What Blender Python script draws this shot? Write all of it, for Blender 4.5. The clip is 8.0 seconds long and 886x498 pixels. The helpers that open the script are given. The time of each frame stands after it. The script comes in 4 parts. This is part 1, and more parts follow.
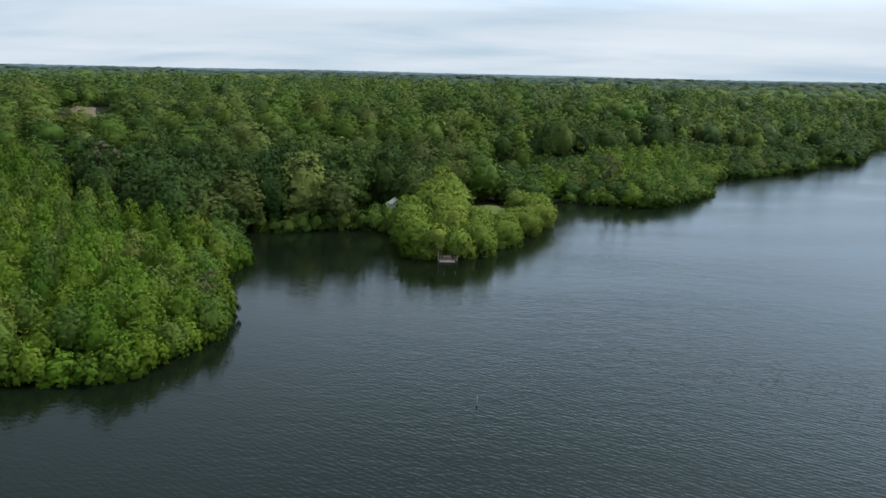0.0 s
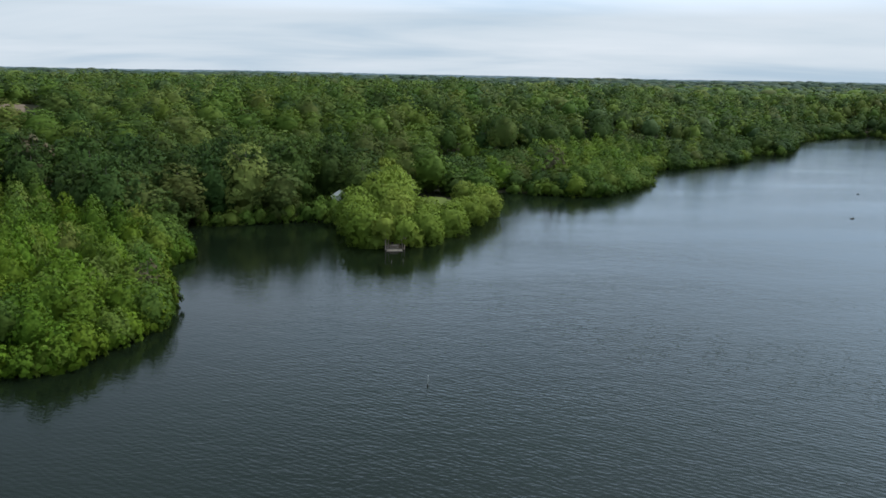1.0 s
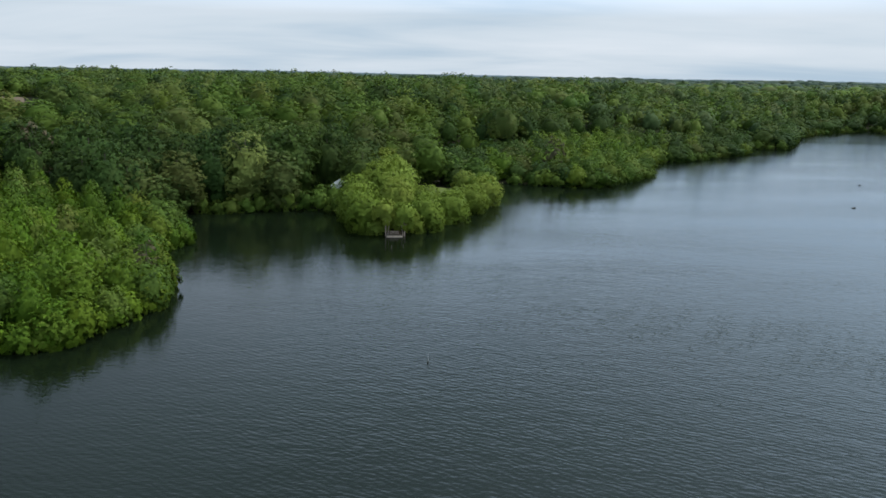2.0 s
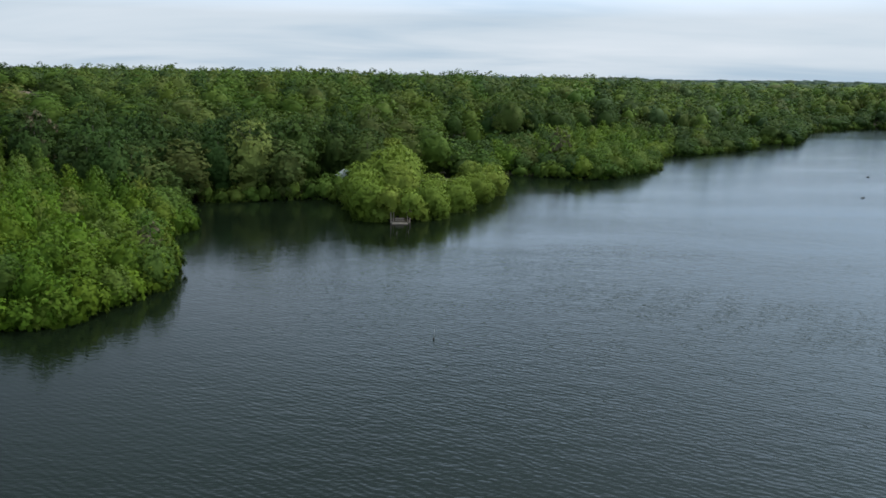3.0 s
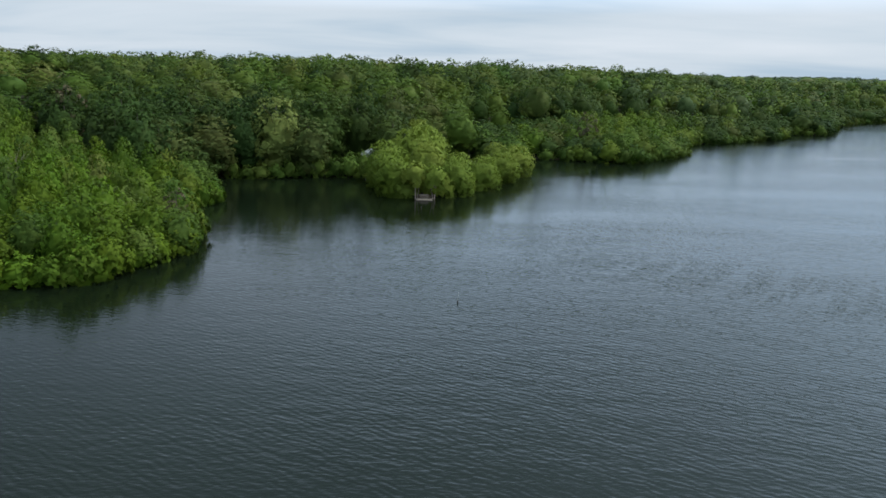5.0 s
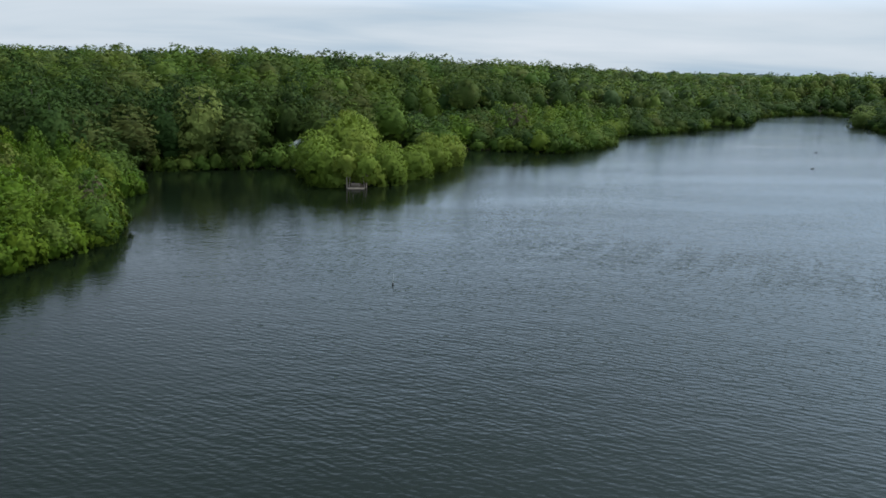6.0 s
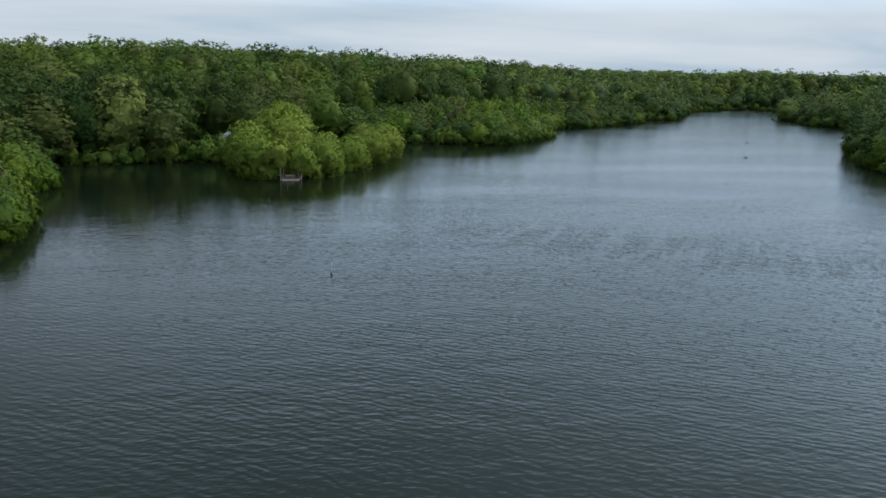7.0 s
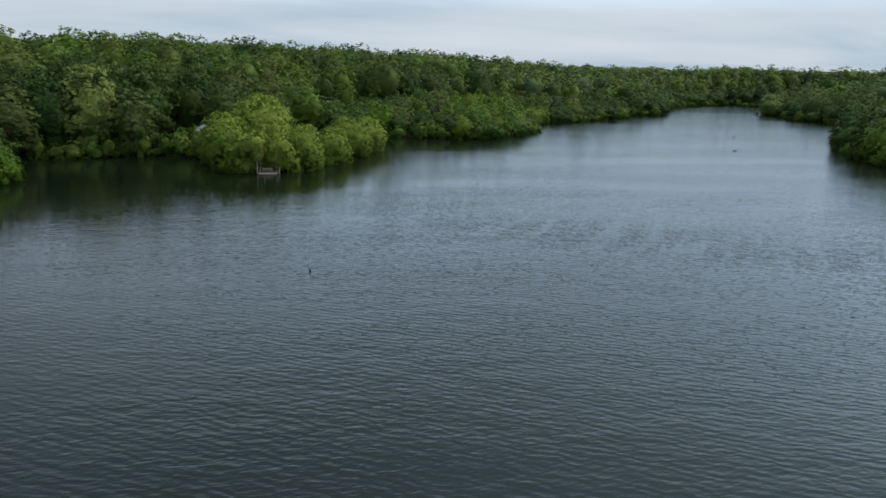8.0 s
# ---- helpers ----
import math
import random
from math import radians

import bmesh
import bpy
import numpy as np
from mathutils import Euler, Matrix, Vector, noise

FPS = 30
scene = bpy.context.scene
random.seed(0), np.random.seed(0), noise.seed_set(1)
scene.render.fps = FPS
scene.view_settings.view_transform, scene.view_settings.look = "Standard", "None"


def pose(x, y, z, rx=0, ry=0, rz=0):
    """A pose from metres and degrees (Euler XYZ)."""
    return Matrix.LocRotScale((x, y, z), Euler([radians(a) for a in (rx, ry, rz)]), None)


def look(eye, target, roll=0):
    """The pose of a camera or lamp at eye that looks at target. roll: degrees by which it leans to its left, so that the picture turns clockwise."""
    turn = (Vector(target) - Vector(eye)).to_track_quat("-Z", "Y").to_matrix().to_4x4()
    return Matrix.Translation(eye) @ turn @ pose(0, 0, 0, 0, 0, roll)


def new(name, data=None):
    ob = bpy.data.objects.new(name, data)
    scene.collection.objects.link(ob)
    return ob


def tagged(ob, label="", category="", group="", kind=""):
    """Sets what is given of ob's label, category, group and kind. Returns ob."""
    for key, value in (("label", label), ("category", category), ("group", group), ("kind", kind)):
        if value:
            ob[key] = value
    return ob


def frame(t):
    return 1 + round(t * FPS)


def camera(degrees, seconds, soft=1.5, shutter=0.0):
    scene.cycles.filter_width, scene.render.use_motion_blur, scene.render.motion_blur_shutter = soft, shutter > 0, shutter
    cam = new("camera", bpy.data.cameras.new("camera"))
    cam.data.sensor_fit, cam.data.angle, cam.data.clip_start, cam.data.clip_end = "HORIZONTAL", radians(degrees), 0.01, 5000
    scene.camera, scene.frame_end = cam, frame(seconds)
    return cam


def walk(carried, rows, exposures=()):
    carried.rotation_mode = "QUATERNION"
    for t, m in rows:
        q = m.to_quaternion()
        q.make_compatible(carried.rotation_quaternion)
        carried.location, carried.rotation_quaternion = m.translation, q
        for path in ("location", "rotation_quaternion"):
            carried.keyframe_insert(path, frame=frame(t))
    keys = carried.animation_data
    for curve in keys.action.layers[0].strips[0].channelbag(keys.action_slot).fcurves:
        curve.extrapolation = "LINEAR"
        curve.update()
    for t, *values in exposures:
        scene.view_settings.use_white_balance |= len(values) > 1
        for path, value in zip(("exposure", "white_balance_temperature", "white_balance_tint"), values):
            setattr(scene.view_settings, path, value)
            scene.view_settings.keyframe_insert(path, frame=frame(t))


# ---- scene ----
cam = camera(62.5, 8.0, soft=1.6)
PATH = [
    (0, (0.245, -0.748, 38.847), (0.18, 1.195, 38.379), 1.3),
    (0.5, (0.286, -0.896, 37.727), (0.306, 1.048, 37.26), 1.2),
    (1, (0.145, -1.131, 36.261), (0.226, 0.813, 35.798), 1.1),
    (1.5, (0.206, -1.288, 34.909), (0.287, 0.656, 34.445), 1.1),
    (3, (0.114, -0.9, 30.092), (0.181, 1.045, 29.633), 1.0),
    (3.5, (0.165, -0.986, 29.081), (0.126, 0.959, 28.616), 1.1),
    (4, (0.426, -1.124, 28.094), (0.336, 0.818, 27.627), 1.2),
    (5.5, (-0.196, -0.469, 24.941), (-0.102, 1.472, 24.468), 1.5),
    (6, (-0.088, 0.168, 23.745), (0.099, 2.103, 23.273), 1.4),
    (6.5, (-0.118, 1.886, 22.499), (0.153, 3.81, 22.029), 1.4),
    (7, (-0.018, 4.362, 21.191), (0.336, 6.274, 20.722), 1.4),
    (7.5, (0.103, 7.108, 20.133), (0.507, 9.01, 19.665), 1.4),
    (8, (0.423, 9.66, 19.396), (0.825, 11.561, 18.924), 1.4),
]
walk(cam, [(t, look(eye, target, roll)) for t, eye, target, roll in PATH],
     exposures=[(0.0, 0.10), (1.5, 0.02), (4.0, 0.01), (5.5, -0.02), (6.5, -0.08), (8.0, -0.15)])

# ---- world, sun and sky ----
SUN_ELEVATION, SUN_TURN = 56.0, 76.0


def build_world():
    world = bpy.data.worlds.new("overcast_sky")
    scene.world = world
    world.use_nodes = True
    tree = world.node_tree
    nodes, links = tree.nodes, tree.links
    nodes.clear()
    out = nodes.new("ShaderNodeOutputWorld")
    back = nodes.new("ShaderNodeBackground")
    back.inputs["Strength"].default_value = 0.2
    sky = nodes.new("ShaderNodeTexSky")
    sky.sky_type = "NISHITA"
    sky.sun_disc = False
    sky.sun_elevation, sky.sun_rotation = radians(SUN_ELEVATION), radians(SUN_TURN)
    sky.air_density, sky.dust_density = 1.0, 1.5
    # a deck of stratus, seen flat from below: direction projected on a level sheet
    coord = nodes.new("ShaderNodeTexCoord")
    split = nodes.new("ShaderNodeSeparateXYZ")
    links.new(coord.outputs["Generated"], split.inputs[0])
    rise = nodes.new("ShaderNodeMath")
    rise.operation = "MAXIMUM"
    rise.inputs[1].default_value = 0.0
    links.new(split.outputs["Z"], rise.inputs[0])
    lift = nodes.new("ShaderNodeMath")
    lift.operation = "ADD"
    lift.inputs[1].default_value = 0.12
    links.new(rise.outputs[0], lift.inputs[0])
    flat = []
    for axis in ("X", "Y"):
        d = nodes.new("ShaderNodeMath")
        d.operation = "DIVIDE"
        links.new(split.outputs[axis], d.inputs[0])
        links.new(lift.outputs[0], d.inputs[1])
        flat.append(d)
    sheet = nodes.new("ShaderNodeCombineXYZ")
    links.new(flat[0].outputs[0], sheet.inputs[0])
    links.new(flat[1].outputs[0], sheet.inputs[1])
    turn = nodes.new("ShaderNodeMapping")
    turn.inputs["Rotation"].default_value = (0, 0, radians(-14))
    turn.inputs["Scale"].default_value = (0.22, 0.36, 1)
    links.new(sheet.outputs[0], turn.inputs[0])
    big = nodes.new("ShaderNodeTexNoise")
    big.inputs["Scale"].default_value = 1.6
    big.inputs["Detail"].default_value = 4.5
    big.inputs["Roughness"].default_value = 0.53
    big.inputs["Distortion"].default_value = 0.35
    links.new(turn.outputs[0], big.inputs["Vector"])
    cover = nodes.new("ShaderNodeValToRGB")
    cover.color_ramp.elements[0].position, cover.color_ramp.elements[0].color = 0.32, (4.3, 5.55, 6.8, 1)
    cover.color_ramp.elements[1].position, cover.color_ramp.elements[1].color = 0.70, (6.9, 7.6, 8.4, 1)
    mid = cover.color_ramp.elements.new(0.5)
    mid.color = (5.9, 6.8, 7.7, 1)
    links.new(big.outputs["Fac"], cover.inputs[0])
    mix = nodes.new("ShaderNodeMix")
    mix.data_type = "RGBA"
    mix.inputs["Factor"].default_value = 0.95
    links.new(sky.outputs[0], mix.inputs["A"])
    links.new(cover.outputs[0], mix.inputs["B"])
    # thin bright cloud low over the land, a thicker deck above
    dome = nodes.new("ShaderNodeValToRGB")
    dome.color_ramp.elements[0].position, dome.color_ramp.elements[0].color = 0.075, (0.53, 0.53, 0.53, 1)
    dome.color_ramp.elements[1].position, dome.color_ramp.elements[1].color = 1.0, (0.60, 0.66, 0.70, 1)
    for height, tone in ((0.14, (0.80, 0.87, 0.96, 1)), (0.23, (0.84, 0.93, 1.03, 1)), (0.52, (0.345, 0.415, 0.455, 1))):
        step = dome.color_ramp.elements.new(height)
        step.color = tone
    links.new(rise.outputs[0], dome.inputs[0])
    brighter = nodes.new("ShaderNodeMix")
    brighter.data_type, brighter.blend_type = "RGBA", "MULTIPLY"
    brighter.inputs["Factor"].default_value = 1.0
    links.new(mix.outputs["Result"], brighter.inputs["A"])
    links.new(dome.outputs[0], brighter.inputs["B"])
    # the sun's broad glow through the cloud
    toward = nodes.new("ShaderNodeVectorMath")
    toward.operation = "DOT_PRODUCT"
    up = radians(SUN_ELEVATION)
    toward.inputs[1].default_value = (math.sin(radians(SUN_TURN)) * math.cos(up), math.cos(radians(SUN_TURN)) * math.cos(up), math.sin(up))
    links.new(coord.outputs["Generated"], toward.inputs[0])
    glow = nodes.new("ShaderNodeValToRGB")
    glow.color_ramp.elements[0].position, glow.color_ramp.elements[0].color = 0.56, (1, 1, 1, 1)
    glow.color_ramp.elements[1].position, glow.color_ramp.elements[1].color = 1.0, (2.3, 2.25, 2.15, 1)
    links.new(toward.outputs["Value"], glow.inputs[0])
    lit = nodes.new("ShaderNodeMix")
    lit.data_type, lit.blend_type = "RGBA", "MULTIPLY"
    lit.inputs["Factor"].default_value = 1.0
    links.new(brighter.outputs["Result"], lit.inputs["A"])
    links.new(glow.outputs[0], lit.inputs["B"])
    # the side of the sky away from the sun hangs heavier, more so higher up
    heavy = nodes.new("ShaderNodeValToRGB")
    heavy.color_ramp.elements[0].position, heavy.color_ramp.elements[0].color = 0.12, (0.50, 0.495, 0.49, 1)
    heavy.color_ramp.elements[1].position, heavy.color_ramp.elements[1].color = 0.38, (1, 1, 1, 1)
    links.new(toward.outputs["Value"], heavy.inputs[0])
    aloft = nodes.new("ShaderNodeMapRange")
    aloft.interpolation_type = "SMOOTHSTEP"
    aloft.inputs["From Min"].default_value, aloft.inputs["From Max"].default_value = 0.10, 0.29
    links.new(rise.outputs[0], aloft.inputs["Value"])
    weigh = nodes.new("ShaderNodeMix")
    weigh.data_type, weigh.blend_type = "RGBA", "MULTIPLY"
    links.new(aloft.outputs[0], weigh.inputs["Factor"])
    links.new(lit.outputs["Result"], weigh.inputs["A"])
    links.new(heavy.outputs[0], weigh.inputs["B"])
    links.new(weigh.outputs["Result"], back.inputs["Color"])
    links.new(back.outputs[0], out.inputs["Surface"])


build_world()
sun = new("sun", bpy.data.lights.new("sun", "SUN"))
sun.data.energy, sun.data.angle, sun.data.color = 2.7, radians(24), (1.0, 0.96, 0.9)
SUN_WAY = Vector((math.sin(radians(SUN_TURN)) * math.cos(radians(SUN_ELEVATION)), math.cos(radians(SUN_TURN)) * math.cos(radians(SUN_ELEVATION)), math.sin(radians(SUN_ELEVATION))))
sun.matrix_world = look(SUN_WAY * 300, (0, 0, 0))


# ---- materials ----
def material(name):
    m = bpy.data.materials.new(name)
    m.use_nodes = True
    m.node_tree.nodes.clear()
    n, l = m.node_tree.nodes, m.node_tree.links
    out = n.new("ShaderNodeOutputMaterial")
    return m, n, l, out


def noise_node(n, l, scale, detail=4, vector=None, rough=0.55):
    t = n.new("ShaderNodeTexNoise")
    t.inputs["Scale"].default_value, t.inputs["Detail"].default_value, t.inputs["Roughness"].default_value = scale, detail, rough
    if vector is not None:
        l.new(vector, t.inputs["Vector"])
    return t


def ramp(n, l, source, stops):
    r = n.new("ShaderNodeValToRGB")
    e = r.color_ramp.elements
    while len(e) < len(stops):
        e.new(0.5)
    for item, (p, c) in zip(e, stops):
        item.position, item.color = p, (*c, 1)
    l.new(source, r.inputs[0])
    return r


def leaf_material(name, low, high, dry=(0.14, 0.13, 0.04), glow=0.28, hues=(0.482, 0.506)):
    """Foliage: each leaf clump, each tree and each patch of wood has its own green."""
    m, n, l, out = material(name)
    geo, info = n.new("ShaderNodeNewGeometry"), n.new("ShaderNodeObjectInfo")
    patch = noise_node(n, l, 0.022, 3, geo.outputs["Position"])
    own = n.new("ShaderNodeAttribute")
    own.attribute_name = "leaf_tone"
    sum_of = n.new("ShaderNodeMath")
    sum_of.operation = "ADD"
    l.new(info.outputs["Random"], sum_of.inputs[0])
    l.new(own.outputs["Fac"], sum_of.inputs[1])
    dice = n.new("ShaderNodeMath")
    dice.operation = "FRACT"
    l.new(sum_of.outputs[0], dice.inputs[0])
    a = n.new("ShaderNodeMath")
    a.operation = "MULTIPLY_ADD"
    a.inputs[1].default_value, a.inputs[2].default_value = 0.16, 0.02
    l.new(geo.outputs["Random Per Island"], a.inputs[0])
    b = n.new("ShaderNodeMath")
    b.operation = "MULTIPLY_ADD"
    b.inputs[1].default_value = 0.72
    l.new(dice.outputs[0], b.inputs[0])
    l.new(a.outputs[0], b.inputs[2])
    c = n.new("ShaderNodeMath")
    c.operation = "MULTIPLY_ADD"
    c.inputs[1].default_value = 0.34
    l.new(patch.outputs["Fac"], c.inputs[0])
    l.new(b.outputs[0], c.inputs[2])
    tone = ramp(n, l, c.outputs[0], [(0.22, low), (0.85, high), (1.0, tuple(0.6 * h + 0.4 * d for h, d in zip(high, dry)))])
    # a second throw of the dice for each tree: some yellower, some bluer
    spin = n.new("ShaderNodeMath")
    spin.operation = "MULTIPLY"
    spin.inputs[1].default_value = 7.31
    l.new(dice.outputs[0], spin.inputs[0])
    rest = n.new("ShaderNodeMath")
    rest.operation = "FRACT"
    l.new(spin.outputs[0], rest.inputs[0])
    hue = n.new("ShaderNodeMapRange")
    hue.inputs["To Min"].default_value, hue.inputs["To Max"].default_value = hues
    l.new(rest.outputs[0], hue.inputs["Value"])
    tint = n.new("ShaderNodeHueSaturation")
    l.new(hue.outputs[0], tint.inputs["Hue"])
    l.new(tone.outputs[0], tint.inputs["Color"])
    bsdf = n.new("ShaderNodeBsdfPrincipled")
    bsdf.inputs["Roughness"].default_value = 0.7
    bsdf.inputs["Specular IOR Level"].default_value = 0.12
    l.new(tint.outputs[0], bsdf.inputs["Base Color"])
    grain = noise_node(n, l, 1.25, 5, geo.outputs["Position"], 0.65)
    relief = n.new("ShaderNodeBump")
    relief.inputs["Strength"].default_value, relief.inputs["Distance"].default_value = 0.4, 0.35
    l.new(grain.outputs["Fac"], relief.inputs["Height"])
    l.new(relief.outputs[0], bsdf.inputs["Normal"])
    back = n.new("ShaderNodeBsdfTranslucent")
    l.new(tint.outputs[0], back.inputs["Color"])
    mix = n.new("ShaderNodeMixShader")
    mix.inputs[0].default_value = glow
    l.new(bsdf.outputs[0], mix.inputs[1])
    l.new(back.outputs[0], mix.inputs[2])
    l.new(mix.outputs[0], out.inputs["Surface"])
    return m


def rough_material(name, stops, scale, roughness=0.85, bump=0.3, distance=0.05, stretch=(1, 1, 1), metal=0.0):
    """Earth, bark, boards, stone: noise at two scales and a fine relief."""
    m, n, l, out = material(name)
    coord, shape = n.new("ShaderNodeTexCoord"), n.new("ShaderNodeMapping")
    shape.inputs["Scale"].default_value = stretch
    l.new(coord.outputs["Object"], shape.inputs[0])
    fine, coarse = noise_node(n, l, scale, 6, shape.outputs[0]), noise_node(n, l, scale * 0.13, 3, shape.outputs[0])
    add = n.new("ShaderNodeMath")
    add.operation = "ADD"
    l.new(fine.outputs["Fac"], add.inputs[0])
    l.new(coarse.outputs["Fac"], add.inputs[1])
    half = n.new("ShaderNodeMath")
    half.operation = "MULTIPLY"
    half.inputs[1].default_value = 0.5
    l.new(add.outputs[0], half.inputs[0])
    tone = ramp(n, l, half.outputs[0], stops)
    bsdf = n.new("ShaderNodeBsdfPrincipled")
    bsdf.inputs["Roughness"].default_value, bsdf.inputs["Metallic"].default_value = roughness, metal
    bsdf.inputs["Specular IOR Level"].default_value = 0.5 if roughness < 0.9 else 0.08
    l.new(tone.outputs[0], bsdf.inputs["Base Color"])
    relief = n.new("ShaderNodeBump")
    relief.inputs["Strength"].default_value, relief.inputs["Distance"].default_value = bump, distance
    l.new(fine.outputs["Fac"], relief.inputs["Height"])
    l.new(relief.outputs[0], bsdf.inputs["Normal"])
    l.new(bsdf.outputs[0], out.inputs["Surface"])
    return m


def water_material():
    """Dark, tannin-stained lake water under a light breeze: short ripples, calmer lanes between them."""
    m, n, l, out = material("lake_water")
    coord = n.new("ShaderNodeTexCoord")
    heights = None  # the lake's own origin is the world's
    for angle, scale, detail, weight in ((24, (0.68, 1.55, 1), 2, 0.8), (4, (1.6, 3.4, 1), 2, 0.36), (30, (0.19, 0.36, 1), 2, 1.0)):
        turn = n.new("ShaderNodeMapping")
        turn.inputs["Rotation"].default_value = (0, 0, radians(angle))
        turn.inputs["Scale"].default_value = scale
        l.new(coord.outputs["Object"], turn.inputs[0])
        ripple = noise_node(n, l, 1.0, detail, turn.outputs[0], 0.5)
        ripple.inputs["Distortion"].default_value = 0.4
        part_of = n.new("ShaderNodeMath")
        part_of.operation = "MULTIPLY_ADD"
        part_of.inputs[1].default_value = weight
        l.new(ripple.outputs["Fac"], part_of.inputs[0])
        if heights is not None:
            l.new(heights, part_of.inputs[2])
        heights = part_of.outputs[0]
    # short wind waves, crest after crest
    crest_turn = n.new("ShaderNodeMapping")
    crest_turn.vector_type = "TEXTURE"
    crest_turn.inputs["Rotation"].default_value = (0, 0, radians(-31))
    crest_turn.inputs["Scale"].default_value = (1.35, 1, 1)
    l.new(coord.outputs["Object"], crest_turn.inputs[0])
    crests = n.new("ShaderNodeTexWave")
    crests.bands_direction = "Y"
    crests.inputs["Scale"].default_value, crests.inputs["Distortion"].default_value = 0.46, 7.0
    crests.inputs["Detail"].default_value, crests.inputs["Detail Scale"].default_value = 2.0, 1.1
    l.new(crest_turn.outputs[0], crests.inputs["Vector"])
    swell = n.new("ShaderNodeMath")
    swell.operation = "MULTIPLY_ADD"
    swell.inputs[1].default_value = 0.14
    l.new(crests.outputs["Fac"], swell.inputs[0])
    l.new(heights, swell.inputs[2])
    heights = swell.outputs[0]
    lane_turn = n.new("ShaderNodeMapping")
    lane_turn.inputs["Rotation"].default_value = (0, 0, radians(35))
    lane_turn.inputs["Scale"].default_value = (0.012, 0.05, 1)
    l.new(coord.outputs["Object"], lane_turn.inputs[0])
    lanes = noise_node(n, l, 1.0, 4, lane_turn.outputs[0])
    calm = ramp(n, l, lanes.outputs["Fac"], [(0.32, (0.45, 0.45, 0.45)), (0.62, (1, 1, 1))])
    lee = None
    for place, near, wide in (((-35, 150, 0), 28, 70), ((-58, 79, 0), 24, 54), ((38, 212, 0), 12, 36)):
        away = n.new("ShaderNodeVectorMath")
        away.operation = "DISTANCE"
        away.inputs[1].default_value = place
        l.new(coord.outputs["Object"], away.inputs[0])
        fade = n.new("ShaderNodeMapRange")
        fade.inputs["From Min"].default_value, fade.inputs["From Max"].default_value = near, wide
        fade.inputs["To Min"].default_value = 0.38
        l.new(away.outputs["Value"], fade.inputs["Value"])
        join = n.new("ShaderNodeMath")
        join.operation = "MULTIPLY"
        l.new(fade.outputs[0], join.inputs[0])
        l.new(lee if lee is not None else calm.outputs[0], join.inputs[1])
        lee = join.outputs[0]
    shelter = lee
    # the breeze dies away towards the head of the lake
    depth = n.new("ShaderNodeVectorMath")
    depth.operation = "DISTANCE"
    depth.inputs[1].default_value = (0, 20, 0)
    l.new(coord.outputs["Object"], depth.inputs[0])
    dying = n.new("ShaderNodeMapRange")
    dying.interpolation_type = "SMOOTHSTEP"
    dying.inputs["From Min"].default_value, dying.inputs["From Max"].default_value = 55, 190
    dying.inputs["To Min"].default_value, dying.inputs["To Max"].default_value = 1.0, 0.42
    l.new(depth.outputs["Value"], dying.inputs["Value"])
    eased = n.new("ShaderNodeMath")
    eased.operation = "MULTIPLY"
    l.new(dying.outputs[0], eased.inputs[0])
    l.new(lee, eased.inputs[1])
    lee = eased.outputs[0]
    relief = n.new("ShaderNodeBump")
    relief.inputs["Distance"].default_value = 0.097
    # a gust on the open water, drawn out in slanting streaks
    gust_turn = n.new("ShaderNodeMapping")
    gust_turn.vector_type = "TEXTURE"
    gust_turn.inputs["Location"].default_value = (43, 90, 0)
    gust_turn.inputs["Rotation"].default_value = (0, 0, radians(-30))
    gust_turn.inputs["Scale"].default_value = (40, 13, 1)
    l.new(coord.outputs["Object"], gust_turn.inputs[0])
    middle = n.new("ShaderNodeVectorMath")
    middle.operation = "LENGTH"
    l.new(gust_turn.outputs[0], middle.inputs[0])
    inside = n.new("ShaderNodeMapRange")
    inside.interpolation_type = "SMOOTHSTEP"
    inside.inputs["From Min"].default_value, inside.inputs["From Max"].default_value = 0.2, 1.1
    inside.inputs["To Min"].default_value, inside.inputs["To Max"].default_value = 1.0, 0.0
    l.new(middle.outputs["Value"], inside.inputs["Value"])
    streak_turn = n.new("ShaderNodeMapping")
    streak_turn.vector_type = "TEXTURE"
    streak_turn.inputs["Rotation"].default_value = (0, 0, radians(56))
    streak_turn.inputs["Scale"].default_value = (26, 2.6, 1)
    l.new(coord.outputs["Object"], streak_turn.inputs[0])
    streaks = noise_node(n, l, 1.0, 1, streak_turn.outputs[0])
    sharp = ramp(n, l, streaks.outputs["Fac"], [(0.52, (0.42, 0.42, 0.42)), (0.61, (-0.85, -0.85, -0.85))])
    push = n.new("ShaderNodeMath")
    push.operation = "MULTIPLY"
    l.new(inside.outputs[0], push.inputs[0])
    l.new(sharp.outputs[0], push.inputs[1])
    stir = n.new("ShaderNodeMath")
    stir.operation = "ADD"
    l.new(push.outputs[0], stir.inputs[0])
    l.new(lee, stir.inputs[1])
    l.new(stir.outputs[0], relief.inputs["Strength"])
    l.new(heights, relief.inputs["Height"])
    bsdf = n.new("ShaderNodeBsdfPrincipled")
    bsdf.inputs["Base Color"].default_value = (0.0046, 0.0077, 0.0039, 1)
    chop = n.new("ShaderNodeMapRange")
    chop.inputs["From Min"].default_value, chop.inputs["From Max"].default_value = 0.15, 0.9
    chop.inputs["To Min"].default_value, chop.inputs["To Max"].default_value = 0.05, 0.11
    l.new(shelter, chop.inputs["Value"])
    # far off, the ripples run together
    blur = n.new("ShaderNodeMapRange")
    blur.inputs["From Min"].default_value, blur.inputs["From Max"].default_value = 70, 210
    blur.inputs["To Min"].default_value, blur.inputs["To Max"].default_value = 0.0, 0.05
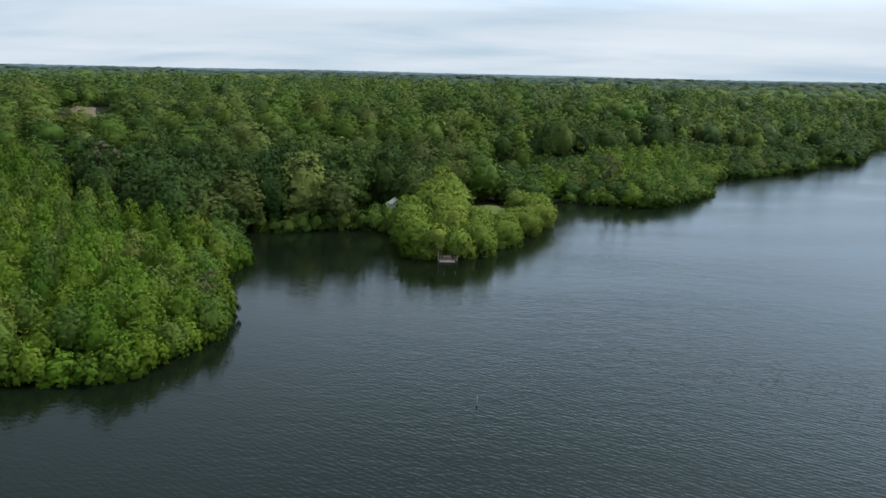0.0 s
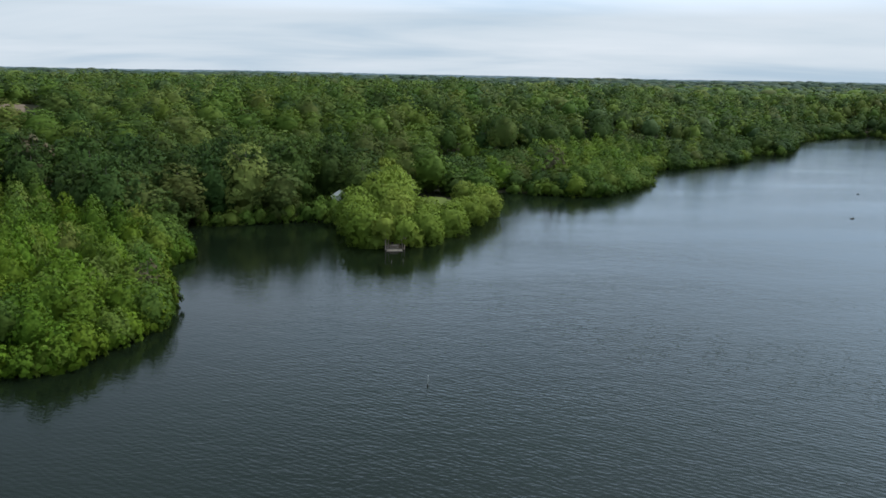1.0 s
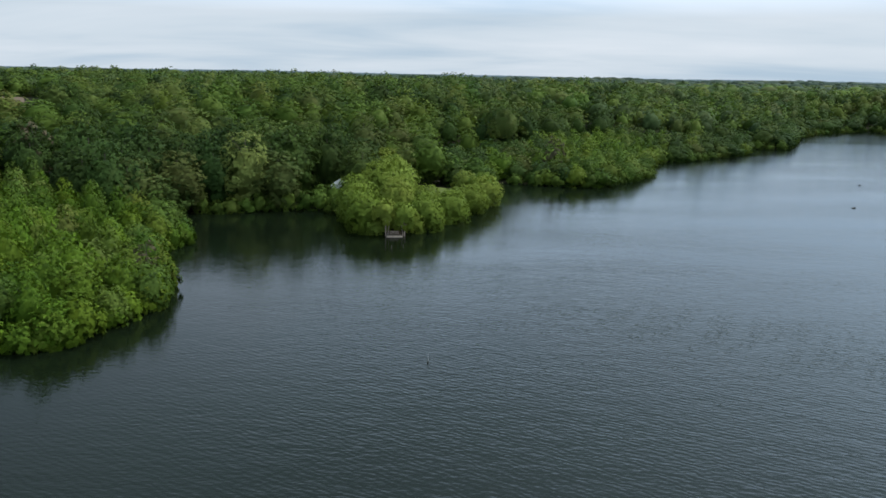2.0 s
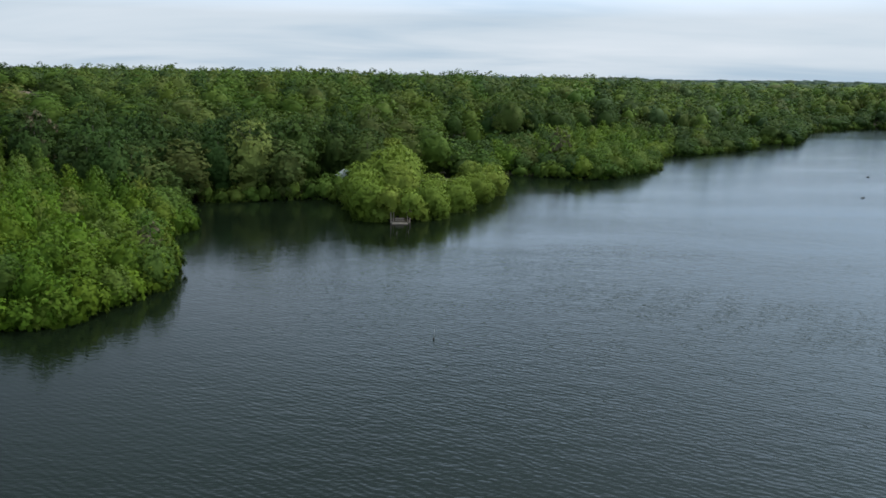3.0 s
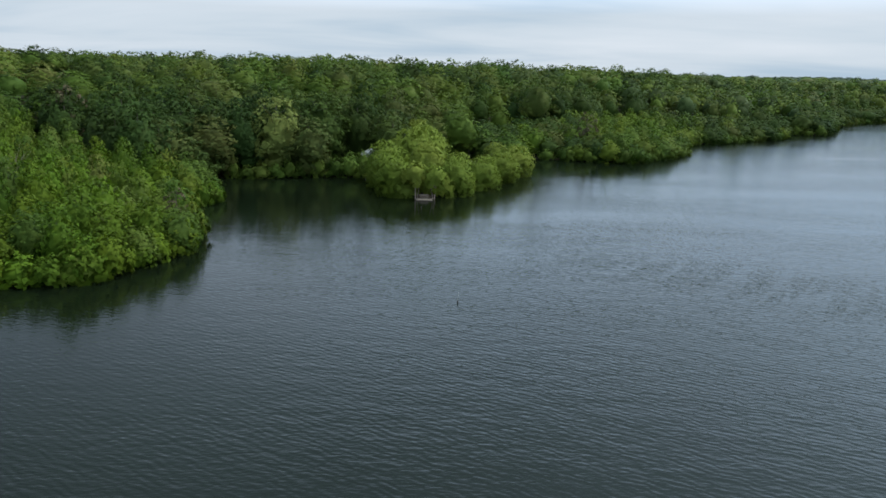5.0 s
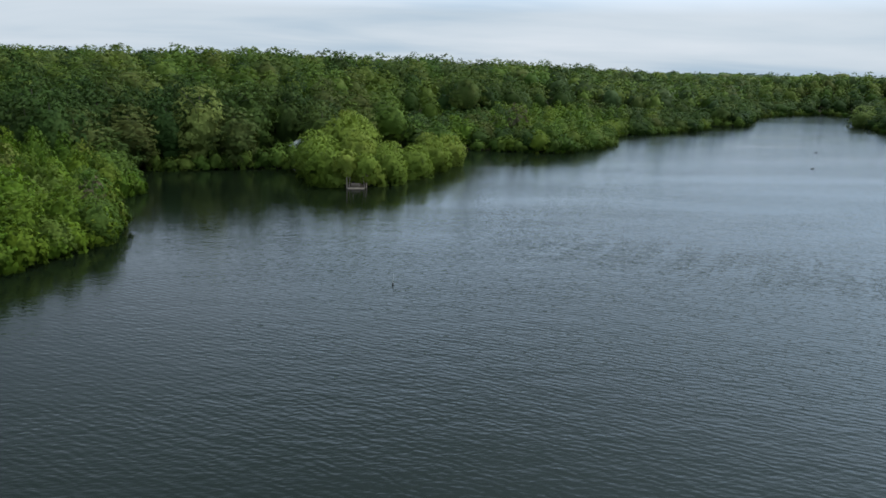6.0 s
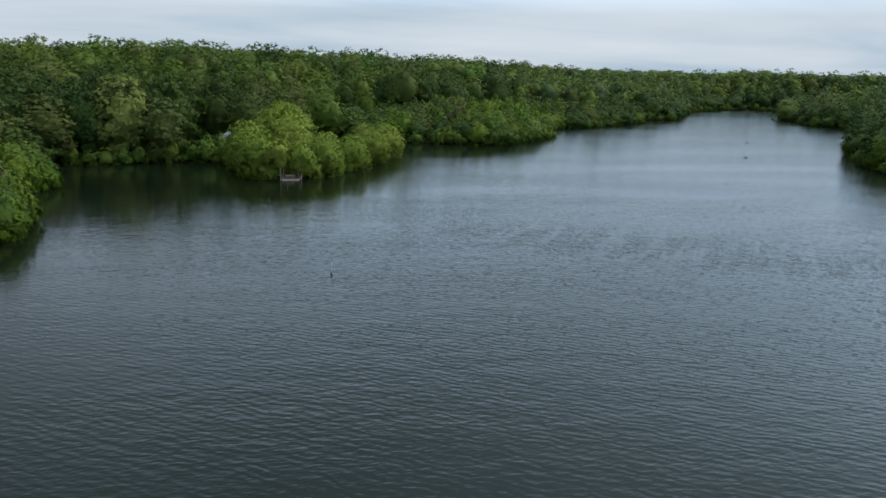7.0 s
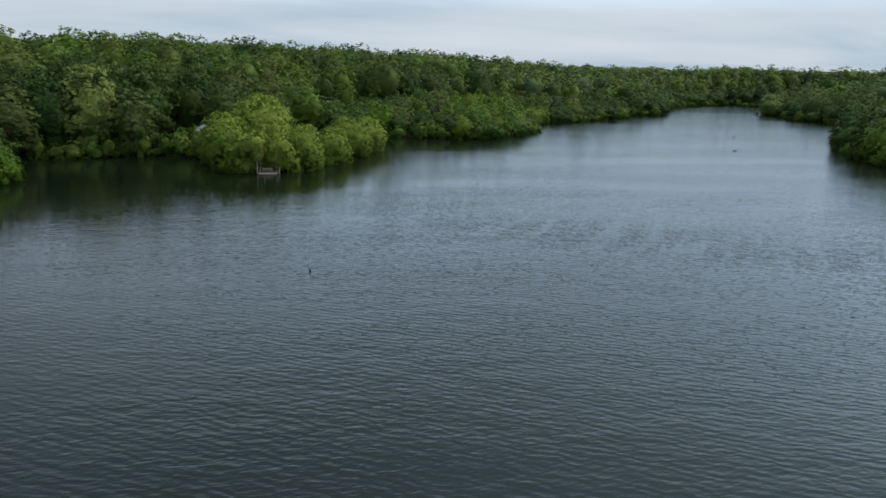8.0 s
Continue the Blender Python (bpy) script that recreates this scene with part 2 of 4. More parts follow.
    l.new(depth.outputs["Value"], blur.inputs["Value"])
    total = n.new("ShaderNodeMath")
    total.operation = "ADD"
    l.new(chop.outputs[0], total.inputs[0])
    l.new(blur.outputs[0], total.inputs[1])
    l.new(total.outputs[0], bsdf.inputs["Roughness"])
    bsdf.inputs["IOR"].default_value = 1.33
    l.new(relief.outputs[0], bsdf.inputs["Normal"])
    l.new(bsdf.outputs[0], out.inputs["Surface"])
    return m


LEAF_BRIGHT = leaf_material("spring_leaves", (0.033, 0.075, 0.006), (0.116, 0.195, 0.015))
LEAF_THICKET = leaf_material("young_alder_leaves", (0.037, 0.080, 0.008), (0.120, 0.195, 0.019))
LEAF_WILLOW = leaf_material("willow_leaves", (0.104, 0.172, 0.019), (0.190, 0.265, 0.040), hues=(0.484, 0.497))
LEAF_DARK = leaf_material("oak_leaves", (0.022, 0.050, 0.010), (0.072, 0.120, 0.023))
LEAF_MID = leaf_material("maple_leaves", (0.044, 0.092, 0.013), (0.120, 0.186, 0.029))
LEAF_OLIVE = leaf_material("young_oak_leaves", (0.070, 0.110, 0.020), (0.130, 0.178, 0.038))
LEAF_PALE = leaf_material("poplar_leaves", (0.092, 0.146, 0.029), (0.165, 0.224, 0.053))
LEAF_DEEP = leaf_material("beech_leaves", (0.023, 0.054, 0.011), (0.058, 0.100, 0.020))
LEAF_BANK = leaf_material("alder_leaves", (0.024, 0.054, 0.011), (0.068, 0.116, 0.023))
LEAF_LIME = leaf_material("new_maple_leaves", (0.055, 0.100, 0.011), (0.105, 0.162, 0.022))
# a first touch of distance haze is mixed into this leaf colour
LEAF_FAR_HAZED = leaf_material("hazed_distant_leaves", (0.042, 0.078, 0.024), (0.088, 0.132, 0.042))
LEAF_RUST = leaf_material("withered_leaves", (0.085, 0.082, 0.04), (0.15, 0.125, 0.07))
BARK = rough_material("bark", [(0.3, (0.05, 0.04, 0.03)), (0.7, (0.16, 0.135, 0.11))], 9.0, 0.9, 0.6, 0.04, (1, 1, 0.25))
SOIL = rough_material("forest_floor", [(0.3, (0.010, 0.011, 0.006)), (0.55, (0.022, 0.021, 0.011)), (0.75, (0.045, 0.036, 0.022))], 0.7, 0.95, 0.5, 0.3)
GRASS = rough_material("mown_grass", [(0.3, (0.080, 0.110, 0.027)), (0.7, (0.135, 0.160, 0.046))], 2.5, 0.9, 0.5, 0.06)
CONCRETE = rough_material("pale_concrete", [(0.3, (0.46, 0.34, 0.255)), (0.7, (0.62, 0.485, 0.38))], 4.0, 0.85, 0.4, 0.01)
WORN_WOOD = rough_material("weathered_wood", [(0.3, (0.16, 0.12, 0.09)), (0.7, (0.33, 0.27, 0.21))], 14.0, 0.8, 0.4, 0.006, (0.15, 1, 1))
POST_PAINT = rough_material("chalky_white_paint", [(0.3, (0.50, 0.50, 0.47)), (0.7, (0.72, 0.72, 0.69))], 20.0, 0.6, 0.15, 0.003)
DARK_WOOD = rough_material("wet_dark_wood", [(0.3, (0.03, 0.027, 0.023)), (0.7, (0.085, 0.074, 0.062))], 12.0, 0.5, 0.5, 0.01, (0.3, 1, 1))
SIDING = rough_material("white_siding", [(0.3, (0.66, 0.66, 0.64)), (0.7, (0.82, 0.82, 0.80))], 3.0, 0.6, 0.1, 0.004)
ROOFING = rough_material("grey_shingle", [(0.3, (0.50, 0.50, 0.48)), (0.7, (0.66, 0.65, 0.63))], 8.0, 0.9, 0.4, 0.01)
EARTH = rough_material("bare_earth", [(0.3, (0.10, 0.075, 0.05)), (0.7, (0.20, 0.15, 0.11))], 3.0, 0.95, 0.5, 0.03)
PALE_WOOD = rough_material("sun_bleached_wood", [(0.3, (0.34, 0.26, 0.20)), (0.7, (0.52, 0.41, 0.33))], 14.0, 0.85, 0.4, 0.006, (0.15, 1, 1))
DARK_GLASS, _n, _l, _out = material("window_glass")
_glass = _n.new("ShaderNodeBsdfPrincipled")
_glass.inputs["Base Color"].default_value, _glass.inputs["Roughness"].default_value = (0.02, 0.025, 0.03, 1), 0.06
_l.new(_glass.outputs[0], _out.inputs["Surface"])
WATER = water_material()


# ---- mesh tools ----
def mesh_of(name, verts, tris, mats, slots=None, smooth=False, normals=None, tones=None):
    """A mesh from arrays of corners and triangles, with a material slot for each triangle and a leaf tone for each corner."""
    me = bpy.data.meshes.new(name)
    verts, tris = np.asarray(verts, dtype=np.float32), np.asarray(tris, dtype=np.int32)
    me.vertices.add(len(verts))
    me.vertices.foreach_set("co", verts.ravel())
    me.loops.add(tris.size)
    me.loops.foreach_set("vertex_index", tris.ravel())
    me.polygons.add(len(tris))
    me.polygons.foreach_set("loop_start", np.arange(0, tris.size, 3, dtype=np.int32))
    for mat in mats:
        me.materials.append(mat)
    if slots is not None:
        me.polygons.foreach_set("material_index", np.asarray(slots, dtype=np.int32))
    me.polygons.foreach_set("use_smooth", np.full(len(tris), smooth or normals is not None))
    me.update(calc_edges=True)
    if normals is not None:
        me.attributes.new("custom_normal", "FLOAT_VECTOR", "POINT").data.foreach_set("vector", np.asarray(normals, dtype=np.float32).ravel())
    if tones is not None:
        me.attributes.new("leaf_tone", "FLOAT", "POINT").data.foreach_set("value", np.asarray(tones, dtype=np.float32))
    return me


def part(name, bm, mat, parent, label=""):
    """Links a bmesh as one mesh object under a thing or under a part."""
    me = bpy.data.meshes.new(name)
    bm.to_mesh(me)
    bm.free()
    me.materials.append(mat)
    ob = new(name, me)
    ob.parent = parent
    return tagged(ob, label)


def icosahedron():
    g = (1 + 5 ** 0.5) / 2
    v = np.array([(-1, g, 0), (1, g, 0), (-1, -g, 0), (1, -g, 0), (0, -1, g), (0, 1, g), (0, -1, -g), (0, 1, -g), (g, 0, -1), (g, 0, 1), (-g, 0, -1), (-g, 0, 1)])
    v /= np.linalg.norm(v[0])
    near = 1.06
    f = []
    for i in range(12):
        for j in range(i + 1, 12):
            for k in range(j + 1, 12):
                if max(np.linalg.norm(v[i] - v[j]), np.linalg.norm(v[j] - v[k]), np.linalg.norm(v[i] - v[k])) < near:
                    out = np.dot(np.cross(v[j] - v[i], v[k] - v[i]), v[i] + v[j] + v[k]) > 0
                    f.append((i, j, k) if out else (i, k, j))
    return v, np.array(f)


ICO_V, ICO_F = icosahedron()


def units(a):
    return a / np.maximum(np.linalg.norm(a, axis=-1, keepdims=True), 1e-9)


def crown_arrays(seed, height, radius, boughs, tufts, cards, card, base=0.05, widest=0.42, peak=0.62, droop=0.0, bough_size=0.32, core=0.66, rings=6, ragged=0.10, low=0.0, lift=0.2, fill=0.16):
    """A leafy crown: an uneven domed core, round boughs set all over it, and on each bough tufts of
    leaf sprays that fan outwards. Returns corners, triangles and the corners' soft normals."""
    rng = np.random.default_rng(seed)
    verts, tris, norms, count = [], [], [], 0

    def add(v, f, n):
        nonlocal count
        verts.append(v)
        tris.append(f + count)
        norms.append(n)
        count += len(v)

    up = np.array([0, 0, 1.0])
    size = np.array([radius, radius, height * 0.5])
    centre = np.array([0, 0, height * (base + (1 - base) * 0.42)])
    squash = rng.uniform(0.86, 1.14, 2)
    lean = rng.normal(0, 0.09 * radius, 2)
    swell = rng.uniform(0, 6.283, 4)

    def reach(zf, a):
        if zf < widest:
            k = 0.72 + 0.28 * math.sin(zf / widest * math.pi / 2)
        else:
            k = max(math.cos((zf - widest) / (1.02 - widest) * math.pi / 2), 0.0) ** peak
        # the great limbs push the outline out in a few places
        return k * (1 + ragged * (math.sin(2 * a + swell[0]) * math.cos(5 * zf + swell[1]) + 0.8 * math.sin(3 * a + 5 * zf + swell[2]) + 0.6 * math.sin(5 * a - 9 * zf + swell[3])))

    def spot(zf, a, rad):
        return np.array([math.cos(a) * rad * squash[0] + lean[0] * zf, math.sin(a) * rad * squash[1] + lean[1] * zf, height * (base + (1 - base) * zf)])

    # core
    heart = np.array([0, 0, height * (base + (1 - base) * 0.3)])
    turns = rings + 2
    body = []
    for i in range(rings):
        zf = low + (0.93 - low) * (i / (rings - 1)) ** 0.75
        for j in range(turns):
            a = (j + 0.5 * (i % 2)) * 2 * math.pi / turns
            body.append(spot(zf, a, radius * reach(zf, a) * rng.uniform(0.92, 1.05)))
    body.append(spot(0.98, 0, 0))
    body = heart + (np.array(body) - heart) * core
    i, j = np.meshgrid(np.arange(rings - 1), np.arange(turns), indexing="ij")
    p, q = (i * turns + j).ravel(), (i * turns + (j + 1) % turns).ravel()
    top = (rings - 1) * turns
    cap = np.stack([top + np.arange(turns), top + (np.arange(turns) + 1) % turns, np.full(turns, len(body) - 1)], 1)
    add(body, np.concatenate([np.stack([p, q, q + turns], 1), np.stack([p, q + turns, p + turns], 1), cap]), units((body - centre) / size + up * 0.1))
    # boughs
    for i in range(boughs):
        zf = low + (0.97 - low) * (1 - (1 - (i + 0.5) / boughs) ** 1.2)
        a = i * 2.39996 + rng.uniform(-0.45, 0.45)
        r = radius * bough_size * rng.uniform(0.68, 1.28) * (1.12 - 0.4 * zf)
        c = spot(zf, a, max(radius * reach(zf, a) * rng.uniform(0.92, 1.05) - r * 0.62, 0.0))
        c[2] += rng.normal(0, 0.015 * height) - r * 0.55
        away = units((c - centre) / size + up * 0.12)
        shape = np.array([1.0, 1.0, rng.uniform(0.72, 1.0) + droop])
        n = max(3, int(tufts * (r / (radius * bough_size)) ** 1.6))
        d = units(rng.normal(0, 1, (n * 4, 3)))
        d = d[(d @ away > -0.15) & (d[:, 2] > -0.6 - droop)][:n]
        n = len(d)
        at = c + d * shape * r * np.sqrt(rng.uniform(0.58, 1.08, (n, 1)))
        axis = units(d * 0.7 + away * 0.45 + up * (0.2 - 1.2 * droop) + rng.normal(0, 0.15, (n, 3)))
        d, at, axis = (np.repeat(g, cards, 0) for g in (d, at, axis))
        n = len(d)
        at = at + rng.normal(0, 0.13 * r, (n, 3))
        way = rng.normal(0, 1, (n, 3))
        way = units(way - (way * axis).sum(1, keepdims=True) * axis)
        way = units(way + axis * rng.uniform(0.0, lift, (n, 1)) - up * droop * 0.8)
        side = units(np.cross(way, axis + rng.normal(0, 0.35, (n, 3))))
        s = card * rng.uniform(0.6, 1.4, (n, 1)) * (1.08 - 0.4 * zf)
        wide = s * rng.uniform(0.34, 0.56, (n, 1))
        root = at - way * s * 0.18
        leaf = np.stack([root - side * wide, root + side * wide * rng.uniform(0.6, 1.2, (n, 1)), at + way * s * 0.9], 1).reshape(-1, 3)
        face = np.cross(side, way)
        face *= np.sign((face * axis).sum(1, keepdims=True) + 1e-9)
        shade = units(d * 0.40 + away * 0.68 + face * 0.10 + up * 0.05)
        add(leaf, np.arange(n * 3).reshape(-1, 3), np.repeat(shade, 3, 0))
    # leaves between the boughs, close to the core
    n = int(boughs * tufts * cards * fill)
    if n:
        zs, turn = low + (0.97 - low) * rng.random(n), rng.uniform(0, 6.283, n)
        at = heart + (np.array([spot(z, a, radius * reach(z, a)) for z, a in zip(zs, turn)]) - heart) * core * rng.uniform(1.0, 1.16, (n, 1))
        away = units((at - centre) / size + up * 0.1)
        face = units(away + rng.normal(0, 0.35, (n, 3)))
        way = units(np.cross(face, rng.normal(0, 1, (n, 3))))
        side = np.cross(face, way)
        s = card * rng.uniform(0.7, 1.5, (n, 1))
        leaf = np.stack([at - way * s * 0.4 - side * s * 0.45, at - way * s * 0.3 + side * s * 0.4, at + way * s * 0.7], 1).reshape(-1, 3)
        add(leaf, np.arange(n * 3).reshape(-1, 3), np.repeat(units(away + face * 0.2), 3, 0))
    v, f, n = np.concatenate(verts), np.concatenate(tris), np.concatenate(norms)
    cross = np.cross(v[f[:, 1]] - v[f[:, 0]], v[f[:, 2]] - v[f[:, 0]])
    turned = (cross * n[f[:, 0]]).sum(1) < 0
    f[turned] = f[turned][:, [0, 2, 1]]
    return v, f, n


def trunk_arrays(seed, height, girth, limbs, spread, stems=1, sides=6, rough=4):
    """A tapered, slightly crooked trunk (or several stems) with limbs."""
    rng = np.random.default_rng(seed)
    verts, tris, count = [], [], 0

    def tube(points, radii):
        nonlocal count
        ring = np.arange(sides) * 2 * math.pi / sides
        for p, r in zip(points, radii):
            verts.append(np.stack([p[0] + r * np.cos(ring), p[1] + r * np.sin(ring), np.full(sides, p[2])], 1))
        for i in range(len(points) - 1):
            a = count + i * sides + np.arange(sides)
            b = count + i * sides + (np.arange(sides) + 1) % sides
            tris.append(np.stack([a, b, b + sides], 1))
            tris.append(np.stack([a, b + sides, a + sides], 1))
        count += len(points) * sides

    for s in range(stems):
        a0 = rng.uniform(0, 6.28)
        lean = 0.0 if stems == 1 else 0.22
        at = lambda f: np.array([math.cos(a0) * (0.3 * (stems > 1) + lean * f * height) + 0.12 * math.sin(3 * f + s), math.sin(a0) * (0.3 * (stems > 1) + lean * f * height) + 0.12 * math.cos(2 * f + s), f * height])
        fs = np.linspace(0, 1, rough + 1)
        tube([at(f) + (np.array([0, 0, -0.4]) if f == 0 else 0) for f in fs], [girth * (1.35 if f == 0 else 1 - 0.8 * f) for f in fs])
        for i in range(limbs):
            f = 0.3 + 0.6 * (i + rng.uniform(0, 0.6)) / limbs
            a = rng.uniform(0, 6.28)
            start, go = at(f), np.array([math.cos(a), math.sin(a), rng.uniform(0.5, 1.0)])
            ls = np.linspace(0, 1, max(2, rough - 1))
            tube([start + go * spread * u + np.array([0, 0, 0.25 * spread * u * u]) for u in ls], [girth * 0.45 * (1 - f * 0.6) * (1 - 0.8 * u) for u in ls])
    return np.concatenate(verts), np.concatenate(tris)


# ---- the lie of the land ----
# the shore, stretch by stretch, the lake on the right hand
NEAR_BANK = [(-100, 77), (-72, 79), (-56, 81), (-46, 82), (-42.0, 83.8), (-39.1, 89.8), (-36.8, 96.7), (-35.1, 102), (-38, 112), (-42, 122), (-47, 132), (-43.5, 140)]
COVE = [(-45, 147), (-52, 156), (-58, 166), (-53, 172), (-46, 173), (-38, 175), (-29, 178), (-21, 178)]
SPIT_EDGE = [(-17, 170), (-15, 160), (-12.5, 153), (-7, 149), (-4, 148), (1, 152), (6.5, 159), (12.5, 171), (19, 187), (22.5, 197), (23, 206)]
EAST_BANK = [(20, 215), (23, 223), (28, 229), (37, 226), (47, 223), (59, 223), (70, 234), (84, 251), (88, 264), (93, 280), (98, 291), (116, 302), (140, 321), (158, 336), (160, 347), (170, 360), (186, 359), (205, 390), (218, 408)]
LAKE_HEAD = [(227, 430), (257, 464), (289, 488), (317, 504), (327, 473), (312, 430)]
OPPOSITE_BANK = [(288, 396), (262, 374), (256, 364), (248, 345), (242, 328), (245, 316), (241, 300), (238, 266), (208, 247), (181, 227), (173, 219), (162, 203), (154, 192), (146, 180), (141.5, 169), (136.5, 156), (142, 128)]
NEAR_END = [(166, 80), (190, 0), (170, -120), (80, -220), (-60, -230), (-180, -150), (-210, -20), (-170, 60), (-130, 75)]
SHORE = NEAR_BANK + COVE + SPIT_EDGE + EAST_BANK + LAKE_HEAD + OPPOSITE_BANK + NEAR_END
SHORE_A = np.array(SHORE, dtype=float)
SHORE_B = np.roll(SHORE_A, -1, 0)


def inland(x, y):
    """Metres from the shore line: plus on land, minus on the lake."""
    x, y = np.asarray(x, float).ravel(), np.asarray(y, float).ravel()
    best, inside = np.full(len(x), 1e9), np.zeros(len(x), bool)
    for (ax, ay), (bx, by) in zip(SHORE_A, SHORE_B):
        dx, dy = bx - ax, by - ay
        u = np.clip(((x - ax) * dx + (y - ay) * dy) / (dx * dx + dy * dy), 0, 1)
        best = np.minimum(best, np.hypot(x - ax - u * dx, y - ay - u * dy))
        if dy != 0:
            inside ^= ((ay > y) != (by > y)) & (x < dx * (y - ay) / dy + ax)
    return np.where(inside, -best, best)


def smooth(a, b, v):
    u = np.clip((v - a) / (b - a), 0, 1)
    return u * u * (3 - 2 * u)


def rolling(x, y):
    return np.sin(x * 0.021 + 1.3) * np.cos(y * 0.017 - 0.4) + 0.6 * np.sin(x * 0.047 - y * 0.031 + 2.0)


def plateau(x, y):
    """How high the woods stand behind the shore: highest on the near bank, falling away towards the head of the lake."""
    west = smooth(60, -60, x - 0.55 * (y - 250))
    far = smooth(500, 1500, np.hypot(x, y))
    return (9.3 + 3.6 * west) * (1 - far) + 9.0 * far + 9.0 * smooth(1300, 2600, np.hypot(x, y)) + 3.0 * smooth(190, 420, x) + 2.6 * smooth(360, 640, np.hypot(x, y)) * smooth(80, -120, x)


FIELD_TURN = radians(28)


def field_place(x, y):
    """Along and across the bare field in the woods, in metres from its middle."""
    u = -x * math.sin(FIELD_TURN) + y * math.cos(FIELD_TURN) - 325
    v = x * math.cos(FIELD_TURN) + y * math.sin(FIELD_TURN)
    return u, v


def land(x, y):
    x, y = np.asarray(x, float).ravel(), np.asarray(y, float).ravel()
    d = inland(x, y)
    line = 156 + 0.25 * (x + 50) + 0.95 * np.maximum(0.0, -64 - x)
    low = np.maximum(smooth(150, 125, y) * smooth(-130, -95, x), smooth(4, -16, y - line) * smooth(-35, -50, x) * smooth(-150, -125, x))
    rise = plateau(x, y) * smooth(14, 105, d) * (1 - 0.8 * low) + rolling(x, y) * smooth(40, 160, d)
    u, v = field_place(x, y)
    rise = rise + 8.0 * smooth(-42, 20, u) * smooth(95, 30, u) * smooth(60, 12, np.abs(v))
    d = d - 1.8
    return np.where(d > 0, 0.05 + 0.55 * smooth(0, 3, d) + rise, np.maximum(-3.0, 0.05 + d * 0.5))


def ticks(lo, hi, step, end, growth=1.16):
    inner = list(np.arange(lo, hi + 0.1, step))
    s, v = step, hi
    while v < end:
        s *= growth
        v += s
        inner.append(v)
    s, v = step, lo
    while v > -end:
        s *= growth
        v -= s
        inner.insert(0, v)
    return np.array(inner)


def build_ground():
    xs, ys = ticks(-110, 340, 4.0, 4600), ticks(60, 520, 4.0, 4600)
    gx, gy = np.meshgrid(xs, ys)
    z = land(gx, gy)
    v = np.stack([gx.ravel(), gy.ravel(), z], 1)
    w, h = len(xs), len(ys)
    i = (np.arange(h - 1)[:, None] * w + np.arange(w - 1)[None, :]).ravel()
    f = np.concatenate([np.stack([i, i + 1, i + w + 1], 1), np.stack([i, i + w + 1, i + w], 1)])
    ob = new("ground", mesh_of("ground", v, f, [SOIL], smooth=True))
    tagged(ob, "dark wooded ground rising gently from the lake shore", "ground", kind="structure")


def build_water():
    bm = bmesh.new()
    bmesh.ops.create_grid(bm, x_segments=8, y_segments=8, size=1)
    bmesh.ops.transform(bm, matrix=Matrix.Translation((60, 140, 0)) @ Matrix.Diagonal((340, 420, 1, 1)), verts=bm.verts)
    me = bpy.data.meshes.new("water")
    bm.to_mesh(me)
    bm.free()
    me.materials.append(WATER)
    tagged(new("water", me), "dark rippled lake water reflecting an overcast sky", "lake", kind="structure")


build_ground()
build_water()


# ---- trees ----
def tree_kind(name, label, leaf, crown, trunk, seeds):
    """Several built examples of one kind of tree, kept as meshes to be shared."""
    made = []
    for s in seeds:
        cv, cf, cn = crown_arrays(s, **crown)
        tv, tf = trunk_arrays(s, **trunk)
        made.append((mesh_of("crown", cv, cf, [leaf], normals=cn), mesh_of("trunk", tv, tf, [BARK], smooth=True)))
    return {"name": name, "label": label, "made": made, "height": crown["height"], "radius": crown["radius"]}


def plant(kind, x, y, z, height, width, group, label=""):
    crown, trunk = kind["made"][random.randrange(len(kind["made"]))]
    root = new(kind["name"])
    root.empty_display_size = 0.5
    sx, sz = width / kind["radius"], height / kind["height"]
    root.matrix_basis = Matrix.LocRotScale((x, y, z), Euler((0, 0, random.uniform(0, 6.283))), (sx * random.uniform(0.92, 1.08), sx, sz))
    for n, me in (("crown", crown), ("trunk", trunk)):
        ob = new(n, me)
        ob.parent = root
    return tagged(root, label or kind["label"], "tree", group)


BROAD = tree_kind("broadleaf_tree", "bright green bushy tree leaning out over the water", LEAF_BRIGHT,
                  dict(height=12.0, radius=4.6, boughs=46, tufts=8, cards=5, card=0.64, base=0.0, widest=0.40, peak=0.62), dict(height=9.0, girth=0.22, limbs=4, spread=2.6), (11, 12, 13, 14))
SPRING = tree_kind("young_maple_tree", "mid-green leafy tree in a dense lakeside wood", LEAF_MID,
                   dict(height=12.0, radius=4.2, boughs=44, tufts=8, cards=5, card=0.60, base=0.02, widest=0.40, peak=0.60), dict(height=9.5, girth=0.22, limbs=4, spread=2.4), (15, 16, 17))
WILLOW = tree_kind("willow_tree", "yellow-green willow with drooping foliage down to the water", LEAF_WILLOW,
                   dict(height=10.0, radius=5.0, boughs=64, tufts=16, cards=6, card=0.46, base=0.02, widest=0.45, peak=0.5, droop=0.2, bough_size=0.26), dict(height=7.0, girth=0.17, limbs=4, spread=2.2, stems=3), (21, 22, 23))
OAK = tree_kind("tall_oak_tree", "tall dark green forest tree on the bank", LEAF_DEEP,
                dict(height=18.0, radius=5.6, boughs=66, tufts=14, cards=6, card=0.58, base=0.04, widest=0.54, peak=0.55, bough_size=0.27), dict(height=15.0, girth=0.35, limbs=6, spread=3.4), (31, 32, 33))
